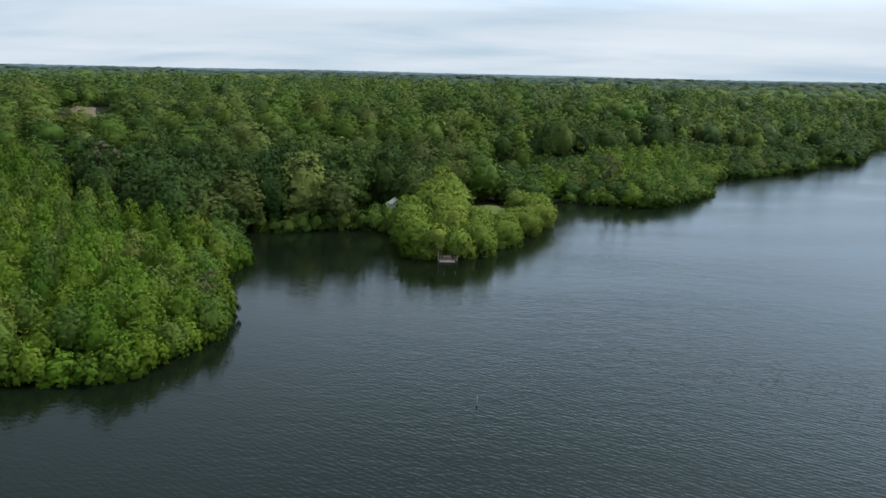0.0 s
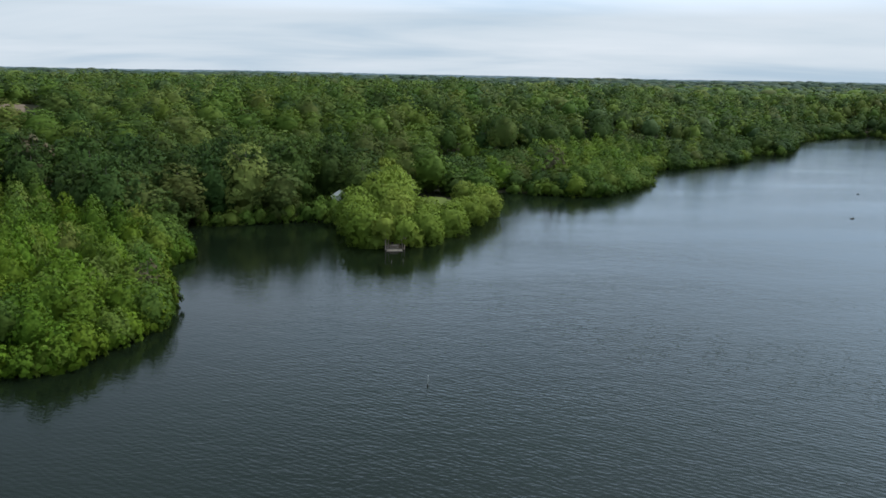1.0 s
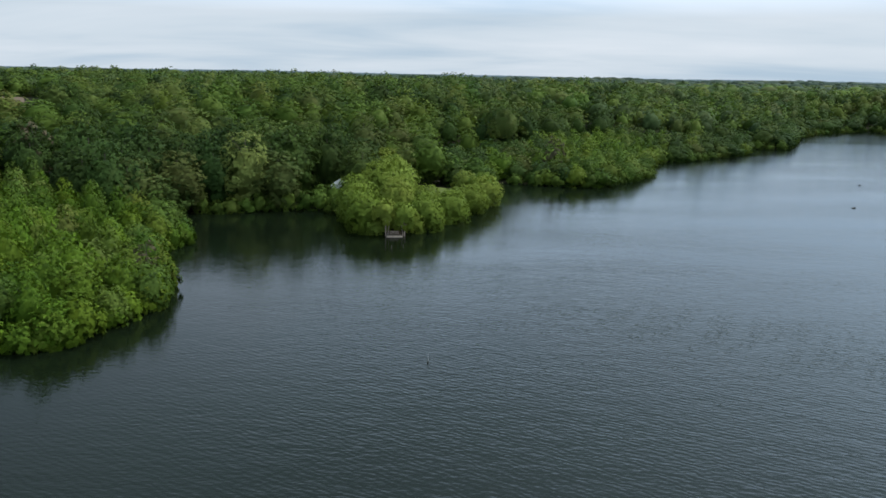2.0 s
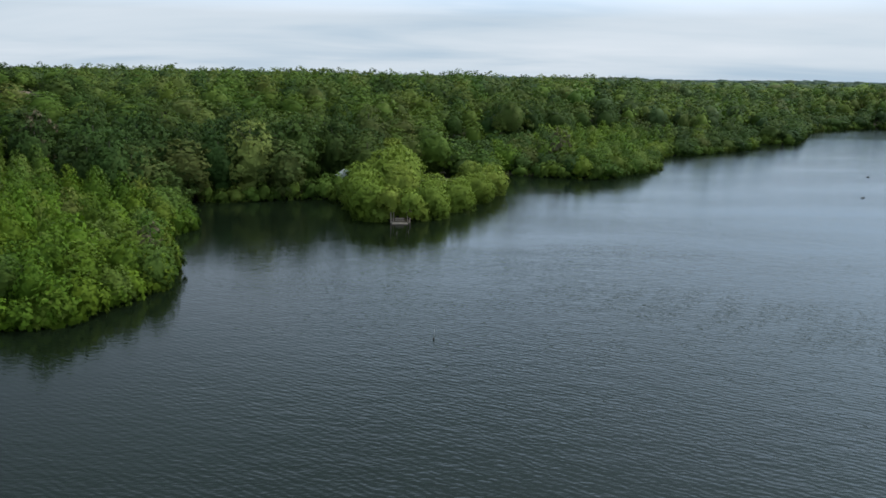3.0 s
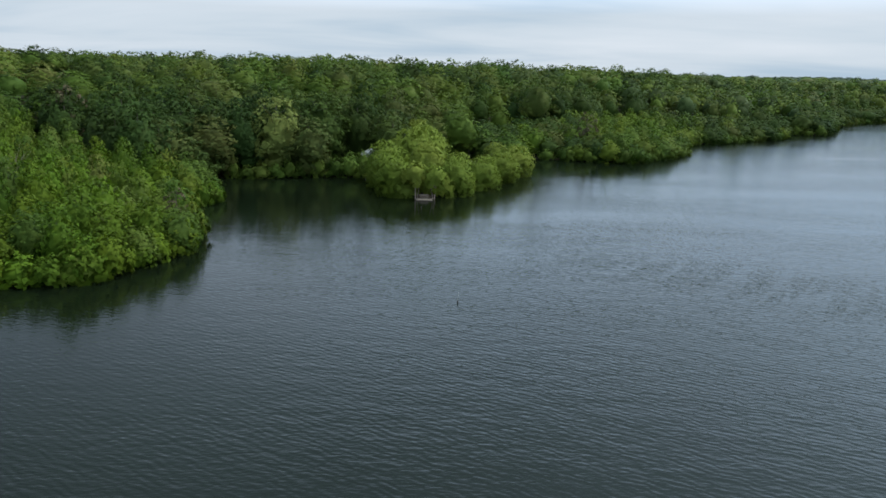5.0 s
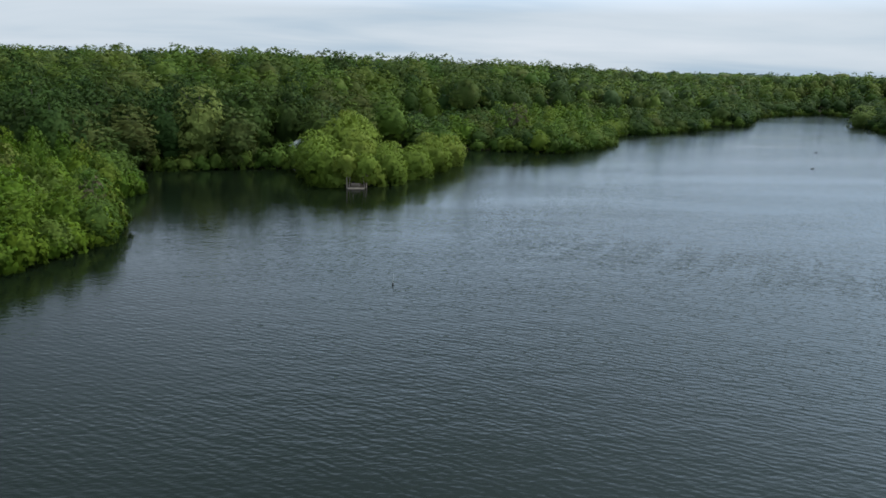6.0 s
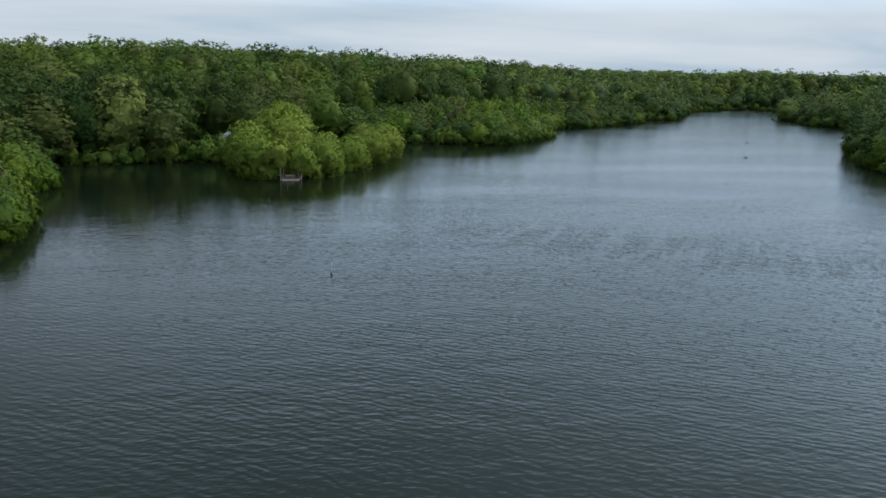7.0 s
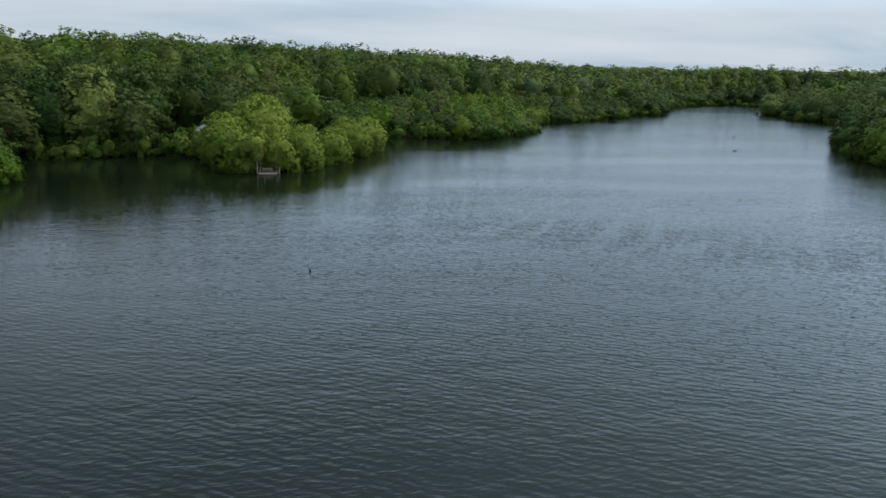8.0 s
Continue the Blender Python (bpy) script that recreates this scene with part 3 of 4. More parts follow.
MAPLE = tree_kind("tall_maple_tree", "tall mid-green forest tree on the bank", LEAF_DARK,
                  dict(height=18.0, radius=5.2, boughs=64, tufts=14, cards=6, card=0.58, base=0.06, widest=0.54, peak=0.6, bough_size=0.27), dict(height=15.0, girth=0.32, limbs=6, spread=3.2), (34, 35))
SHRUB = tree_kind("young_tree", "low bright green young tree in a lakeside thicket", LEAF_THICKET,
                  dict(height=9.0, radius=3.6, boughs=30, tufts=8, cards=5, card=0.58, rings=6, base=0.0, widest=0.36, peak=0.8, bough_size=0.33), dict(height=6.5, girth=0.13, limbs=2, spread=1.8, sides=5, rough=3), (41, 42, 43))
BANK = tree_kind("bank_tree", "dark green leafy tree overhanging the far water's edge", LEAF_BANK,
                 dict(height=13.0, radius=4.6, boughs=30, tufts=8, cards=5, card=0.74, rings=6, base=0.0, widest=0.42, peak=0.55, bough_size=0.34), dict(height=10.0, girth=0.25, limbs=2, spread=2.6, sides=5, rough=3), (46, 47, 48))
POPLAR = tree_kind("poplar_tree", "large pale green poplar with pale trunk on the cove bank", LEAF_PALE,
                   dict(height=19.0, radius=6.4, boughs=60, tufts=17, cards=6, card=0.55, base=0.04, widest=0.55, peak=0.5, ragged=0.2, core=0.6, bough_size=0.25), dict(height=16.5, girth=0.4, limbs=8, spread=4.2), (36,))
RUSTY = tree_kind("withered_pine_tree", "thin brownish half-dead tree standing above the thicket", LEAF_RUST,
                  dict(height=13.0, radius=3.6, boughs=16, tufts=9, cards=5, card=0.7, rings=3, base=0.3, widest=0.5, ragged=0.2, core=0.25, bough_size=0.3), dict(height=12.5, girth=0.22, limbs=12, spread=3.0), (37,))
BUSH_FORM = dict(height=5.0, radius=2.8, boughs=18, tufts=10, cards=5, card=0.56, rings=5, base=0.06, widest=0.4, peak=0.6, bough_size=0.36)
BUSH_STEM = dict(height=3.2, girth=0.08, limbs=1, spread=1.2, stems=2, sides=5, rough=3)
BUSH = tree_kind("shore_bush", "low dense green bush overhanging the water's edge", LEAF_MID, BUSH_FORM, BUSH_STEM, (81, 82))
BRIGHT_BUSH = tree_kind("shore_bush", "low bright green bush overhanging the water's edge", LEAF_BRIGHT, BUSH_FORM, BUSH_STEM, (83, 84))
WILLOW_BUSH = tree_kind("shore_bush", "low yellow-green willow bush hanging into the water", LEAF_WILLOW, dict(BUSH_FORM, droop=0.2), BUSH_STEM, (85, 86))


def scatter(x0, x1, y0, y1, step, rng, wobble=0.36):
    """An uneven grid of places."""
    gx, gy = np.meshgrid(np.arange(x0, x1, step), np.arange(y0, y1, step * 0.87))
    gx[1::2] += step * 0.5
    gx, gy = gx.ravel(), gy.ravel()
    return gx + rng.normal(0, wobble * step * 0.6, len(gx)), gy + rng.normal(0, wobble * step * 0.6, len(gy))


def in_lawn(x, y):
    return ((x - 6) / 6.5) ** 2 + ((y - 208) / 10.0) ** 2 < 1


def wood(x0, x1, y0, y1, step, keep, choose, height, seed, group, margin=2.0, spread=0.62):
    """Plants single trees over a stretch of land."""
    rng = np.random.default_rng(seed)
    px, py = scatter(x0, x1, y0, y1, step, rng)
    d = inland(px, py)
    pz = land(px, py)
    for x, y, z, e in zip(px, py, pz, d):
        if e < margin or not keep(x, y, e):
            continue
        h = height(x, y, e) * rng.uniform(0.72, 1.2)
        plant(choose(rng, x, y, e), x, y, z - 0.15, h, step * spread * rng.uniform(0.88, 1.2), group)


def pick(*pairs):
    def choose(rng, x, y, e):
        u, kind = rng.random(), pairs[-1][1]
        for share, k in pairs:
            if u < share:
                return k
            u -= share
        return kind
    return choose


def wood_line(x):
    """Where the bright young wood ends and the tall dark one begins."""
    return 156 + 0.25 * (x + 50) + 0.95 * max(0.0, -64 - x)


def near_wood(x, y, e):
    return y < max(156, wood_line(x)) and x < -30 and y < wood_line(x)


wood(-128, -30, 78, 208, 4.9, near_wood, pick((0.7, BROAD), (0.3, SPRING)),
                     lambda x, y, e: 6.2 + 3.8 * smooth(2, 16, e) + 1.5 * smooth(-66, -100, x) * smooth(95, 135, y), 5, "bright trees of the near bank", 2.0, 0.56)


def near_cabin(x, y):
    return abs(x + 19.5) < 4.4 and 181.5 < y < 194.5


def cove_bank(x, y, e):
    return (x < -12 and y > wood_line(x) and e < 42 and y < 245 and x > -134 and not (x > -22 and y < 182) and (x + 41.5) ** 2 + (y - 181.5) ** 2 > 40 and not near_cabin(x, y))


wood(-134, -12, 140, 248, 8.4, cove_bank, lambda rng, x, y, e: OAK if rng.random() < (0.85 if x < -48 else 0.62) else MAPLE,
                     lambda x, y, e: 12.0 + 6.5 * smooth(2, 14, e) - 4.0 * smooth(-88, -112, x), 6, "tall trees of the cove bank", 2.2, 0.68)


def spit(x, y, e):
    return -23 < x < 27 and 144 < y < 219 and y < 219 - 0.35 * (x + 23) * (x < 0)


SPIT_TREES = [(-10.2, 154.5, 9.2, 4.9), (2.6, 157.0, 8.6, 4.5), (-12.6, 164.0, 9.4, 5.0), (8.2, 166.5, 7.8, 4.4), (13.6, 178.0, 7.8, 4.5),
              (18.4, 189.5, 8.2, 4.5), (19.4, 199.5, 7.6, 4.0), (-3.6, 164.5, 10.4, 4.8), (-6.5, 175.5, 13.2, 6.0), (3.4, 174.0, 7.2, 4.2),
              (-14.2, 174.5, 9.6, 4.8), (11.6, 187.0, 4.8, 3.4), (-3.0, 187.0, 11.0, 5.2), (-10.5, 187.0, 11.5, 5.0), (15.0, 205.0, 7.0, 3.8),
              (11.8, 223.0, 9.4, 4.8), (4.5, 226.0, 9.0, 4.6), (-5.5, 199.0, 11.0, 5.0), (18.5, 224.0, 8.8, 4.4), (-8.0, 211.0, 11.5, 5.2)]
for x, y, h, r in SPIT_TREES:
    plant(SPRING if y > 220 else WILLOW, x, y, float(land(x, y)[0]) - 0.15, h, r, "willows of the spit")
for x, y, h, r in ((-23.4, 185.0, 5.6, 2.4), (-16.4, 186.4, 5.8, 2.4), (-20.2, 183.6, 6.0, 2.4)):
    plant(SPRING, x, y, float(land(x, y)[0]) - 0.15, h, r, "trees before the cabin")
for x, y, h, r in ((-50.5, 150.5, 7.5, 3.6), (-56.5, 158.0, 8.5, 3.8), (-61.5, 165.5, 9.5, 4.0), (-49.5, 141.5, 8.0, 3.6)):
    plant(SPRING, x, y, float(land(x, y)[0]) - 0.15, h, r, "trees at the head of the cove")
plant(WILLOW_BUSH, -4.3, 153.9, float(land(-4.3, 153.9)[0]) - 0.2, 3.4, 1.9, "willows of the spit", "small willow bush behind the landing")
plant(RUSTY, -41.0, 110.0, float(land(-41, 110)[0]) - 0.2, 7.6, 2.0, "bright trees of the near bank", "small brownish half-dead tree among green neighbours")
for x, y, h, r in ((-112.0, 190.0, 10.0, 4.2), (-105.0, 186.0, 9.0, 3.8), (-118.5, 195.0, 11.0, 4.4), (-98.0, 183.0, 9.0, 3.6)):
    plant(SPRING, x, y, float(land(x, y)[0]) - 0.15, h, r, "trees behind the near bank")
# brown crown added to stand in for the bare field; no such tree known
plant(RUSTY, -91.0, 178.0, float(land(-91, 178)[0]) - 0.2, 18.5, 4.2, "tall trees of the cove bank", "brown tree added as stand-in for a bare field")
plant(POPLAR, -41.5, 181.5, float(land(-41.5, 181.5)[0]) - 0.2, 19.2, 6.6, "tall trees of the cove bank")
plant(POPLAR, 261.0, 376.0, float(land(261.0, 376)[0]) - 0.2, 14.0, 7.0, "trees of the opposite bank", "pale green rounded tree at the far water's edge")
plant(RUSTY, 46.5, 241.0, float(land(46.5, 241.0)[0]) - 0.2, 14.0, 3.4, "young trees of the thicket")


def thicket(x, y, e):
    return x > 12 and y > 212 and e < 48 and x < 165 and y < 350 and y - 212 < 1.02 * (x + 34)


wood(12, 165, 214, 350, 5.6, thicket, lambda rng, x, y, e: (BANK if rng.random() < 0.75 else SHRUB) if x > 94 or x < 50 else (SHRUB if rng.random() < 0.8 else SPRING),
                        lambda x, y, e: 6.5 + 2.8 * smooth(2, 14, e), 8, "young trees of the thicket", 1.8, 0.72)


def right_bank(x, y, e):
    return x > 132 and y < 400 and e < 26 and x - 128 > (y - 160) * 0.42


wood(132, 300, 120, 400, 7.0, right_bank, lambda rng, x, y, e: SHRUB if y < 236 and rng.random() < 0.4 else BANK,
                      lambda x, y, e: 8.5 + 3.5 * smooth(2, 14, e) + 2.5 * smooth(240, 215, y), 9, "trees of the opposite bank", 2.4, 0.66)


def head_bank(x, y, e):
    return 150 < x < 330 and 335 < y < 520 and e < 15 and not thicket(x, y, e) and not right_bank(x, y, e)


wood(150, 330, 335, 520, 9.4, head_bank, lambda rng, x, y, e: BANK, lambda x, y, e: 9.0 + 3.0 * smooth(2, 12, e), 10, "trees at the head of the lake", 2.4, 0.66)


def shore_bushes(stretch, kind, step, group, tall, seed):
    """A fringe of bushes along the water, along one stretch of the shore."""
    rng = np.random.default_rng(seed)
    line = np.array(stretch, dtype=float)
    for a, b in zip(line[:-1], line[1:]):
        way = b - a
        length = float(np.hypot(*way))
        for u in np.arange(rng.uniform(0.2, 0.8) * step, length, step):
            p = a + way * (u / length)
            in_ = np.array([-way[1], way[0]]) / length * rng.uniform(1.4, 2.4)
            x, y = (p + in_) if inland(*(p + in_))[0] > 0 else (p - in_)
            if -7.2 < x < -0.8 and y < 155:
                continue
            plant(kind, x, y, float(land(x, y)[0]) - 0.35, tall * rng.uniform(0.7, 1.3), rng.uniform(2.0, 2.9), group)


shore_bushes(NEAR_BANK[1:] + COVE[:1], BRIGHT_BUSH, 3.4, "bushes along the shore", 4.6, 91)
shore_bushes(COVE + SPIT_EDGE[:1], BUSH, 3.4, "bushes along the shore", 5.0, 92)
shore_bushes(SPIT_EDGE + EAST_BANK[:1], WILLOW_BUSH, 3.2, "bushes along the shore", 4.6, 93)
shore_bushes(EAST_BANK + LAKE_HEAD[:5], BUSH, 5.6, "bushes along the shore", 4.6, 94)
shore_bushes(LAKE_HEAD[4:] + OPPOSITE_BANK, BUSH, 7.0, "bushes along the shore", 4.6, 95)


# woods beyond: too many to tell one by one
def far_woods(name, label, places, variants, mats, seed):
    rng = np.random.default_rng(seed)
    verts, tris, norms, slots, tones, count = [], [], [], [], [], 0
    for x, y, z, h, r in places:
        v, f, n = variants[rng.integers(len(variants))]
        a = rng.uniform(0, 6.283)
        c, s = math.cos(a), math.sin(a)
        w = v * np.array([r, r, h])
        w = np.stack([w[:, 0] * c - w[:, 1] * s + x, w[:, 0] * s + w[:, 1] * c + y, w[:, 2] + z], 1)
        verts.append(w)
        norms.append(np.stack([n[:, 0] * c - n[:, 1] * s, n[:, 0] * s + n[:, 1] * c, n[:, 2]], 1))
        tris.append(f + count)
        u = rng.random()
        slots.append(np.full(len(f), min(int(u * len(mats)), len(mats) - 1)))
        tones.append(np.full(len(v), rng.random()))
        count += len(v)
    if not verts:
        return
    me = mesh_of(name, np.concatenate(verts), np.concatenate(tris), mats, np.concatenate(slots), normals=np.concatenate(norms), tones=np.concatenate(tones))
    tagged(new(name, me), label, "forest", kind="stuff")


def normalised(height, radius, **more):
    v, f, n = crown_arrays(height=height, radius=radius, **more)
    return v / np.array([radius, radius, height]), f, n


NEAR_TREES = [normalised(16.0, 4.6, seed=k, boughs=42, tufts=8, cards=5, card=0.56, base=0.2, widest=0.36, peak=0.66, low=0.08, bough_size=0.29) for k in (51, 52, 53, 54, 55, 56)]
MID_TREES = [normalised(16.0, 4.6, seed=k, boughs=32, tufts=6, cards=5, card=0.72, base=0.2, widest=0.36, peak=0.66, low=0.1) for k in (151, 152, 153, 154)]
OUTER_TREES = [normalised(16.0, 4.6, seed=k, boughs=18, tufts=4, cards=3, card=1.2, base=0.2, widest=0.36, peak=0.66, low=0.1, bough_size=0.36, rings=5) for k in (57, 58, 59, 60)]
FAR_TREES = [normalised(16.0, 5.0, seed=k, boughs=5, tufts=3, cards=2, card=2.0, base=0.2, widest=0.5, peak=0.6, low=0.1, bough_size=0.5, rings=3, core=0.9, fill=0.0) for k in (61, 62, 63, 64)]


def taken(x, y, e):
    """Where single trees stand already."""
    return near_wood(x, y, e) and x > -128 or cove_bank(x, y, e) or spit(x, y, e) or thicket(x, y, e) or right_bank(x, y, e) or head_bank(x, y, e) or in_lawn(x, y) or near_cabin(x, y)


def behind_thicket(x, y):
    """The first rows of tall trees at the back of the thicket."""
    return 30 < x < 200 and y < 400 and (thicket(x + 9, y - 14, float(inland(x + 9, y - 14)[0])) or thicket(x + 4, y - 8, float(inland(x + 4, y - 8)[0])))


def wood_places(rmin, rmax, step, seed):
    rng = np.random.default_rng(seed)
    px, py = scatter(-rmax, rmax, 20, rmax, step, rng)
    r, a = np.hypot(px, py), np.degrees(np.arctan2(px, py))
    ok = (r >= rmin) & (r < rmax) & (a > -38) & (a < 48)
    px, py = px[ok], py[ok]
    d, z = inland(px, py), land(px, py)
    out = []
    for x, y, zz, e in zip(px, py, z, d):
        if e < 3 or taken(x, y, e):
            continue
        size = rng.uniform(0.68, 1.34)
        u, v = field_place(x, y)
        if abs(v) < 8.5 and -48 < u < 28:
            continue
        h = (14.2 + 2.4 * math.sin(x * 0.031) * math.cos(y * 0.027)) * (0.5 * size + rng.uniform(0.38, 0.62))
        if abs(v) < 45 and -125 < u < 95:
            h *= 0.62 if abs(v) < 13 and u < 0 else 0.74
        if e < 25 and y > 250:
            h *= 0.62 + 0.38 * e / 25
        out.append((x, y, zz - 0.2, h, step * 0.50 * size))
    return out


mid, outer, far = wood_places(100, 370, 11.8, 71), wood_places(370, 700, 12.2, 73), wood_places(700, 1450, 18.5, 72)
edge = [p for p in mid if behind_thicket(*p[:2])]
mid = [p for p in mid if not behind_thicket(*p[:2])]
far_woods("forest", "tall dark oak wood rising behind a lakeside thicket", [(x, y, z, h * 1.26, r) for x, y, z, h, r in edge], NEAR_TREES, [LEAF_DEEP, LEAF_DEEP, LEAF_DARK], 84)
WOOD_LEAVES = [LEAF_MID, LEAF_DARK, LEAF_MID, LEAF_OLIVE, LEAF_OLIVE, LEAF_MID, LEAF_DARK, LEAF_LIME]
far_woods("forest", "dense mixed deciduous forest in spring leaf", [p for p in mid if math.hypot(p[0], p[1]) < 262], NEAR_TREES, WOOD_LEAVES, 81)
far_woods("forest", "dense mixed deciduous forest on rising ground", [p for p in mid if math.hypot(p[0], p[1]) >= 262], MID_TREES, WOOD_LEAVES, 86)
far_woods("forest", "dense deciduous forest further from the lake", [(x, y, z, h * 1.13, r) for x, y, z, h, r in outer], OUTER_TREES, [LEAF_MID, LEAF_DARK, LEAF_FAR_HAZED, LEAF_DARK, LEAF_MID, LEAF_FAR_HAZED, LEAF_OLIVE], 83)
# the bluish cast is aerial haze, painted into the leaf colour
LEAF_HILL_HAZED = leaf_material("hazed_hill_leaves", (0.045, 0.075, 0.05), (0.08, 0.115, 0.075))
far_woods("distant_forest", "distant deciduous forest reaching to the horizon", [p for p in far if math.hypot(p[0], p[1]) < 900], FAR_TREES, [LEAF_FAR_HAZED, LEAF_MID, LEAF_OLIVE], 82)
far_woods("distant_forest", "distant woods before the horizon, tinted blue-green as haze", [p for p in far if math.hypot(p[0], p[1]) >= 900], FAR_TREES, [LEAF_FAR_HAZED, LEAF_HILL_HAZED, LEAF_FAR_HAZED], 87)


# ---- clearings, far hills ----
def draped(name, cx, cy, rx, ry, mat, label, category, lift=0.05, seed=1, turn=0.0):
    """A patch with an uneven edge that lies on the ground."""
    rng = np.random.default_rng(seed)
    turns, rings = 28, 7
    edge = 1 + 0.12 * np.sin(np.arange(turns) * 0.9 + seed) + rng.normal(0, 0.04, turns)
    v = [(cx, cy)]
    for i in range(1, rings + 1):
        for j in range(turns):
            a = j * 2 * math.pi / turns
            v.append((cx + rx * edge[j] * i / rings * math.cos(a), cy + ry * edge[j] * i / rings * math.sin(a)))
    v = np.array(v) - (cx, cy)
    v = np.stack([v[:, 0] * math.cos(turn) - v[:, 1] * math.sin(turn) + cx, v[:, 0] * math.sin(turn) + v[:, 1] * math.cos(turn) + cy], 1)
    z = land(v[:, 0], v[:, 1]) + lift
    f = [(0, 1 + j, 1 + (j + 1) % turns) for j in range(turns)]
    for i in range(rings - 1):
        for j in range(turns):
            p, q = 1 + i * turns + j, 1 + i * turns + (j + 1) % turns
            f += [(p, p + turns, q + turns), (p, q + turns, q)]
    ob = new(name, mesh_of(name, np.column_stack([v, z]), f, [mat], smooth=True))
    return tagged(ob, label, category, kind="structure")


draped("field", -336 * math.sin(FIELD_TURN), 336 * math.cos(FIELD_TURN), 5.0, 17.0, EARTH, "small bare brown field enclosed by woods", "field", 0.3, 5, FIELD_TURN)
draped("lawn", 6, 207, 6.0, 7.0, GRASS, "small mown grass clearing on the wooded spit", "lawn", 0.25, 2)
draped("path", -3.9, 151.0, 1.7, 2.8, EARTH, "bare earth path down to the landing", "path", 0.12, 4)


def far_hills(name, near_r, far_r, height, leaf, label, seed):
    """A far wooded rise, bumpy with crowns along its top."""
    rng = np.random.default_rng(seed)
    turns, rings = 420, 7
    a = np.radians(np.linspace(-50, 62, turns))
    v, f = [], []
    for i in range(rings):
        u = i / (rings - 1)
        r = near_r + (far_r - near_r) * u
        swell = 0.92 + 0.05 * np.sin(a * 7 + seed) + 0.03 * np.sin(a * 19 + 2 * seed)
        z = 6 + (height * swell - 6) * np.sin(u * math.pi / 2) + rng.normal(0, 0.9, turns)
        v.append(np.stack([np.sin(a) * r, np.cos(a) * r, z], 1))
    for i in range(rings - 1):
        for j in range(turns - 1):
            p = i * turns + j
            f += [(p, p + 1, p + turns + 1), (p, p + turns + 1, p + turns)]
    tagged(new(name, mesh_of(name, np.concatenate(v), f, [leaf], smooth=True)), label, "hills", kind="structure")


# the blue-grey stands for thick haze over the hills, put into base colour
LEAF_HAZE_BLUE = leaf_material("hazed_faraway_leaves", (0.075, 0.115, 0.13), (0.115, 0.16, 0.175))
GROVES = [normalised(16.0, 5.0, seed=k, boughs=4, tufts=2, cards=2, card=2.4, base=0.1, widest=0.5, low=0.1, bough_size=0.5, rings=3, core=0.92, fill=0.0) for k in (65, 66, 67)]
far_woods("distant_forest", "faraway groves and woods near the horizon, tinted blue-green as haze", [(x, y, z, h * (0.85 + 0.25 * math.sin(x * 0.011 + 1) * math.sin(y * 0.006)), r) for x, y, z, h, r in wood_places(1450, 2700, 42.0, 74)], GROVES, [LEAF_HILL_HAZED], 85)
far_hills("backdrop_horizon", 2700, 4400, 42.0, LEAF_HAZE_BLUE, "faraway hills on the horizon, haze painted in as blue-grey", 9)


# ---- things ----
def box(bm, cx, cy, cz, sx, sy, sz, bevel=0.0, turn=None):
    made = bmesh.ops.create_cube(bm, size=1)["verts"]
    m = Matrix.Translation((cx, cy, cz)) @ (turn or Matrix.Identity(4)) @ Matrix.Diagonal((sx, sy, sz, 1))
    bmesh.ops.transform(bm, matrix=m, verts=made)
    if bevel:
        edges = list({e for v in made for e in v.link_edges})
        bmesh.ops.bevel(bm, geom=edges, offset=bevel, segments=2, affect="EDGES", profile=0.6)


def pole(bm, a, b, ra, rb, sides=9):
    """A tapered round pole from a to b."""
    a, b = Vector(a), Vector(b)
    way = (b - a).to_track_quat("Z", "Y").to_matrix().to_4x4()
    made = bmesh.ops.create_cone(bm, cap_ends=True, segments=sides, radius1=ra, radius2=rb, depth=(b - a).length)["verts"]
    bmesh.ops.transform(bm, matrix=Matrix.Translation((a + b) / 2) @ way, verts=made)


def build_landing():
    """A small landing of pale slabs at the water, with a timber curb."""
    root = tagged(new("boat_landing"), "small landing of pale concrete slabs at the water's edge", "landing")
    root.matrix_basis = pose(-3.85, 148.6, 0.0, 0, 0, 4) @ Matrix.Diagonal((0.94, 0.76, 0.6, 1))
    for i, (x, w, d, tilt) in enumerate(((-1.05, 1.25, 1.5, 2), (0.25, 1.2, 1.7, -1), (1.35, 0.85, 1.3, 3))):
        bm = bmesh.new()
        box(bm, x, 0.35 + 0.1 * (i % 2), 0.22, w, d, 0.36, 0.03, pose(0, 0, 0, tilt, -tilt * 0.5, tilt))
        part("slab", bm, CONCRETE, root)
    for y, z in ((-0.55, 0.16), (1.35, 0.5)):
        bm = bmesh.new()
        pole(bm, (-1.8, y, z), (1.85, y + 0.1, z + 0.03), 0.13, 0.12)
        part("curb_log", bm, WORN_WOOD, root, "weathered timber curb")


def build_bench():
    root = tagged(new("bench"), "plain weathered wooden bench above the landing", "bench")
    root.matrix_basis = pose(-3.95, 150.2, float(land(-3.95, 150.2)[0]) + 0.1, 0, 0, 3)
    for y in (-0.14, 0.06):
        bm = bmesh.new()
        box(bm, 0, y, 0.45, 1.9, 0.17, 0.05, 0.008)
        part("seat_board", bm, PALE_WOOD, root)
    for z in (0.68, 0.86):
        bm = bmesh.new()
        box(bm, 0, 0.22, z, 1.9, 0.045, 0.14, 0.008, pose(0, 0, 0, -10))
        part("back_board", bm, PALE_WOOD, root)
    for x in (-0.75, 0.75):
        for y, top in ((-0.2, 0.43), (0.2, 0.92)):
            bm = bmesh.new()
            box(bm, x, y, top / 2 - 0.1, 0.08, 0.08, top + 0.2, 0.008)
            part("leg", bm, WORN_WOOD, root)


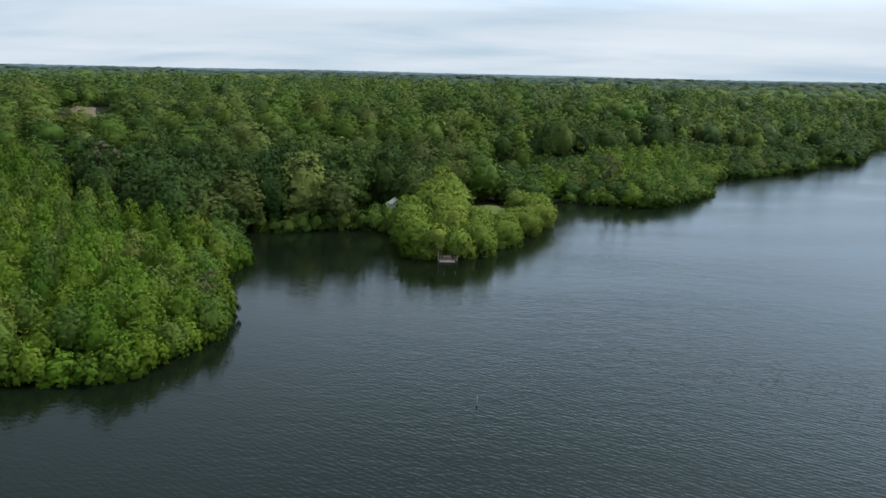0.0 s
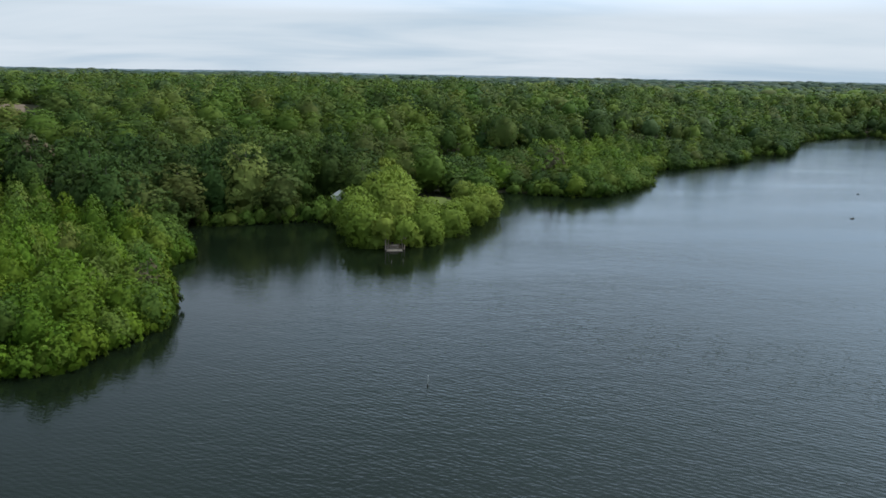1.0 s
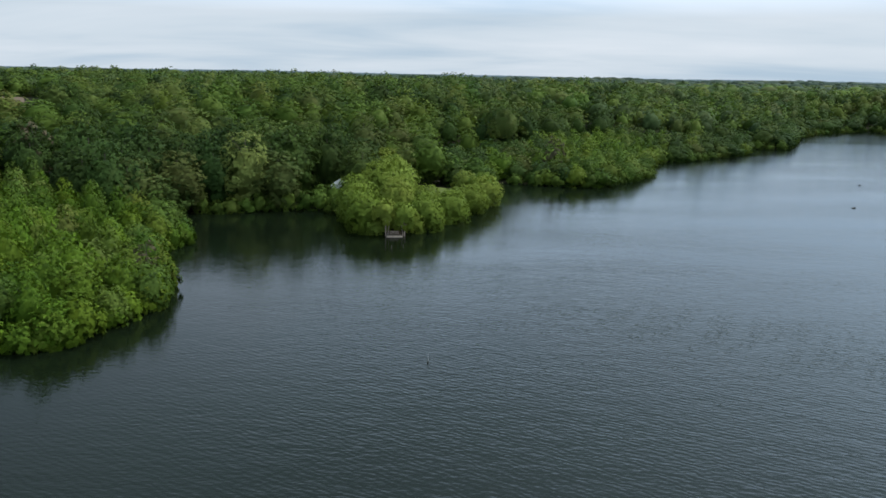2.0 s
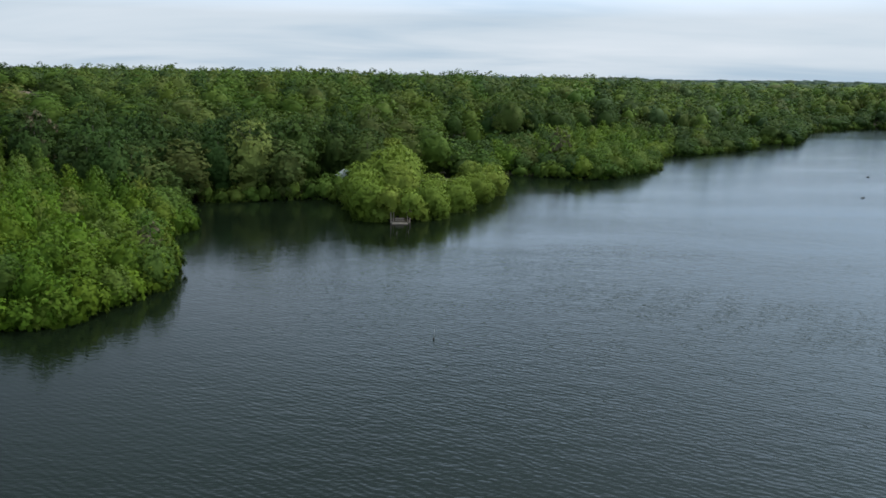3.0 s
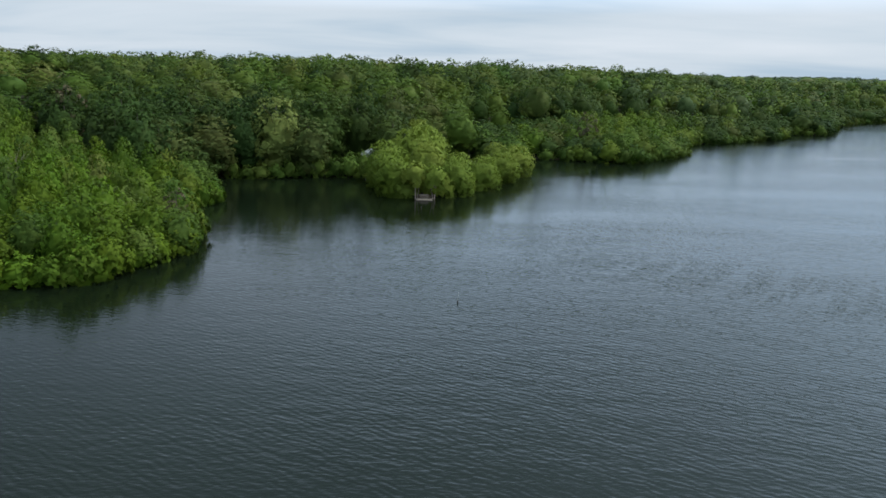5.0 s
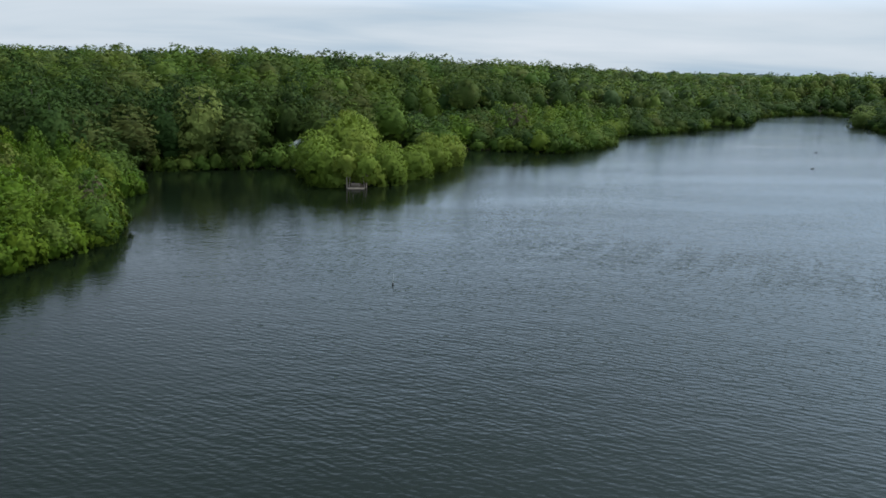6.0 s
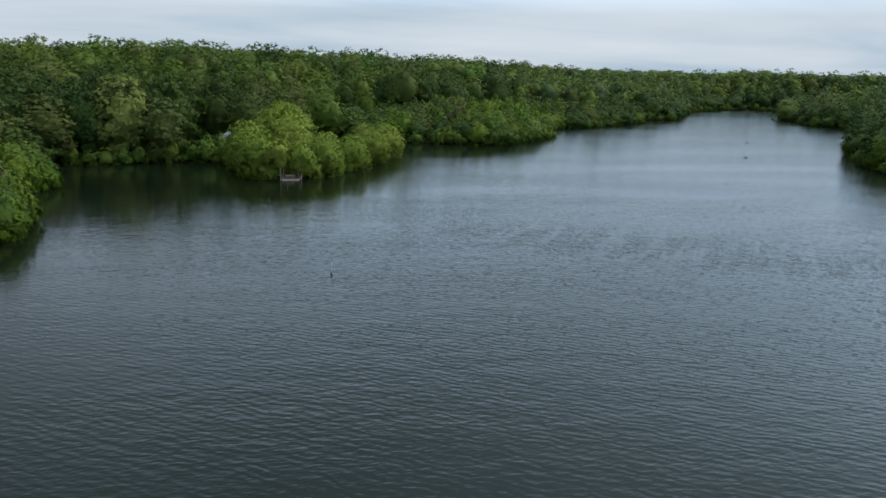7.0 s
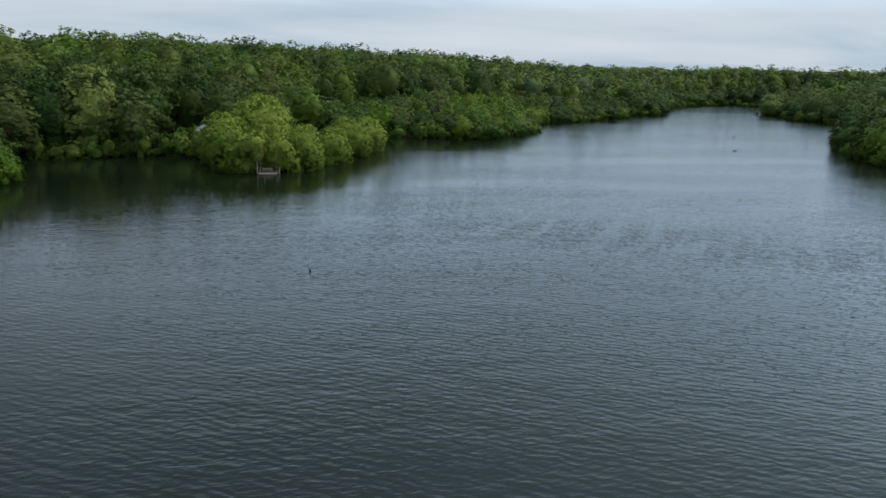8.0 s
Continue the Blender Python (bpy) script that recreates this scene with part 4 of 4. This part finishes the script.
def build_stump_trees():
    """The pale forked stems that frame the landing."""
    for x, y, s in ((-5.75, 150.2, 901), (-1.95, 150.5, 902)):
        v, f = trunk_arrays(s, height=5.5, girth=0.085, limbs=3, spread=1.2, stems=3)
        root = tagged(new("forked_tree"), "forked tree with pale bare stems beside the landing", "tree")
        root.matrix_basis = pose(x, y, float(land(x, y)[0]))
        stem = new("trunk", mesh_of("trunk", v, f, [PALE_WOOD], smooth=True))
        stem.parent = root
        cv, cf, cn = crown_arrays(s, height=8.0, radius=2.9, boughs=18, tufts=11, cards=5, card=0.55, base=0.42, widest=0.5, droop=0.15)
        leaf = new("crown", mesh_of("crown", cv, cf, [LEAF_WILLOW], normals=cn))
        leaf.parent = root


def build_dead_tree():
    """A bare grey tree that stands among the leafy ones."""
    root = tagged(new("dead_tree"), "bare grey dead tree among leafy neighbours", "tree")
    root.matrix_basis = pose(-68.9, 116.5, float(land(-68.9, 116.5)[0]))
    v, f = trunk_arrays(950, height=11.0, girth=0.10, limbs=26, spread=2.4)
    stem = new("trunk", mesh_of("trunk", v, f, [WORN_WOOD], smooth=True))
    stem.parent = root


def build_posts():
    for x, y, h, lean in ((-4.15, 138.4, 0.65, 2), (-1.85, 139.2, 0.7, -3)):
        root = tagged(new("mooring_post"), "thin pale wooden post standing in the lake", "post", "posts before the landing")
        root.matrix_basis = pose(x, y, 0, 0, lean, 0)
        bm = bmesh.new()
        pole(bm, (0, 0, -1.5), (0, 0, h), 0.045, 0.035)
        part("shaft", bm, WORN_WOOD, root)
        bm = bmesh.new()
        pole(bm, (0, 0, h), (0, 0, h + 0.04), 0.055, 0.035)
        part("cap", bm, WORN_WOOD, root)


def build_marker():
    root = tagged(new("marker_pole"), "thin white marker pole leaning on a dark float", "marker")
    root.matrix_basis = pose(2.0, 80.2, 0, 2, 3, 0)
    bm = bmesh.new()
    pole(bm, (0, 0, -1.2), (0, 0, 1.35), 0.022, 0.015)
    part("shaft", bm, POST_PAINT, root)
    bm = bmesh.new()
    bmesh.ops.create_uvsphere(bm, u_segments=14, v_segments=9, radius=0.11)
    bmesh.ops.transform(bm, matrix=Matrix.Translation((0, 0, 0.12)) @ Matrix.Diagonal((0.9, 0.9, 1.5, 1)), verts=bm.verts)
    part("float", bm, DARK_WOOD, root, "dark barrel float")


def build_drift():
    """Dark snags that lie low in the open water."""
    for x, y, length, turn in ((120.5, 191.5, 1.5, 8), (149.0, 236.0, 1.0, -12)):
        root = tagged(new("floating_snag"), "dark waterlogged snag lying low in the lake", "driftwood", "snags in the open lake")
        root.matrix_basis = pose(x, y, 0, 0, 0, turn)
        bm = bmesh.new()
        pole(bm, (-length / 2, 0, 0.06), (0, 0.05, 0.12), 0.08, 0.17)
        pole(bm, (0, 0.05, 0.12), (length / 2, 0.12, 0.04), 0.17, 0.07)
        part("log", bm, DARK_WOOD, root)
        bm = bmesh.new()
        pole(bm, (0.1, 0.05, 0.12), (0.32, 0.0, 0.42), 0.07, 0.03)
        part("stub", bm, DARK_WOOD, root)


def build_cabin():
    """A small white cabin, half hidden by the trees of the bank."""
    root = tagged(new("cabin"), "small white-sided cabin with a grey roof among trees", "cabin")
    base = float(land(-19.0, 191)[0])
    root.matrix_basis = pose(-19.0, 191.0, base - 0.1, 0, 0, 14)
    w, d, h, rise = 4.6, 4.0, 3.9, 1.5
    for x in (-1, 1):
        bm = bmesh.new()
        box(bm, x * (w / 2 - 0.06), 0, h / 2, 0.12, d - 0.25, h)
        part("side_wall", bm, SIDING, root)
    for y in (-1, 1):
        bm = bmesh.new()
        t, yy = 0.06, y * (d / 2 - 0.06)
        ring = [(-w / 2, 0), (w / 2, 0), (w / 2, h), (0, h + rise), (-w / 2, h)]
        front = [bm.verts.new((px, yy - t, pz)) for px, pz in ring]
        rear = [bm.verts.new((px, yy + t, pz)) for px, pz in ring]
        bm.faces.new(front)
        bm.faces.new(rear[::-1])
        for i in range(5):
            j = (i + 1) % 5
            bm.faces.new((front[j], front[i], rear[i], rear[j]))
        part("gable_wall", bm, SIDING, root)
    slope = math.atan2(rise, w / 2)
    run = math.hypot(rise, w / 2) + 0.35
    for x in (-1, 1):
        bm = bmesh.new()
        box(bm, x * (w / 4 + 0.13), 0, h + rise / 2 + 0.02, run, d + 0.7, 0.09, 0.01, Matrix.Rotation(x * slope, 4, "Y"))
        part("roof", bm, ROOFING, root)
    for x in (-1.3, 1.3):
        bm = bmesh.new()
        box(bm, x, -d / 2 - 0.02, 1.5, 0.9, 0.05, 1.1, 0.01)
        frame_ob = part("window", bm, SIDING, root)
        bm = bmesh.new()
        box(bm, x, -d / 2 - 0.05, 1.5, 0.74, 0.02, 0.94)
        part("pane", bm, DARK_GLASS, frame_ob)
    bm = bmesh.new()
    box(bm, 0, -d / 2 - 0.025, 1.0, 0.9, 0.05, 2.0, 0.01)
    part("door", bm, WORN_WOOD, root)


build_landing()
build_bench()
build_stump_trees()
build_dead_tree()
build_posts()
build_marker()
build_drift()
build_cabin()
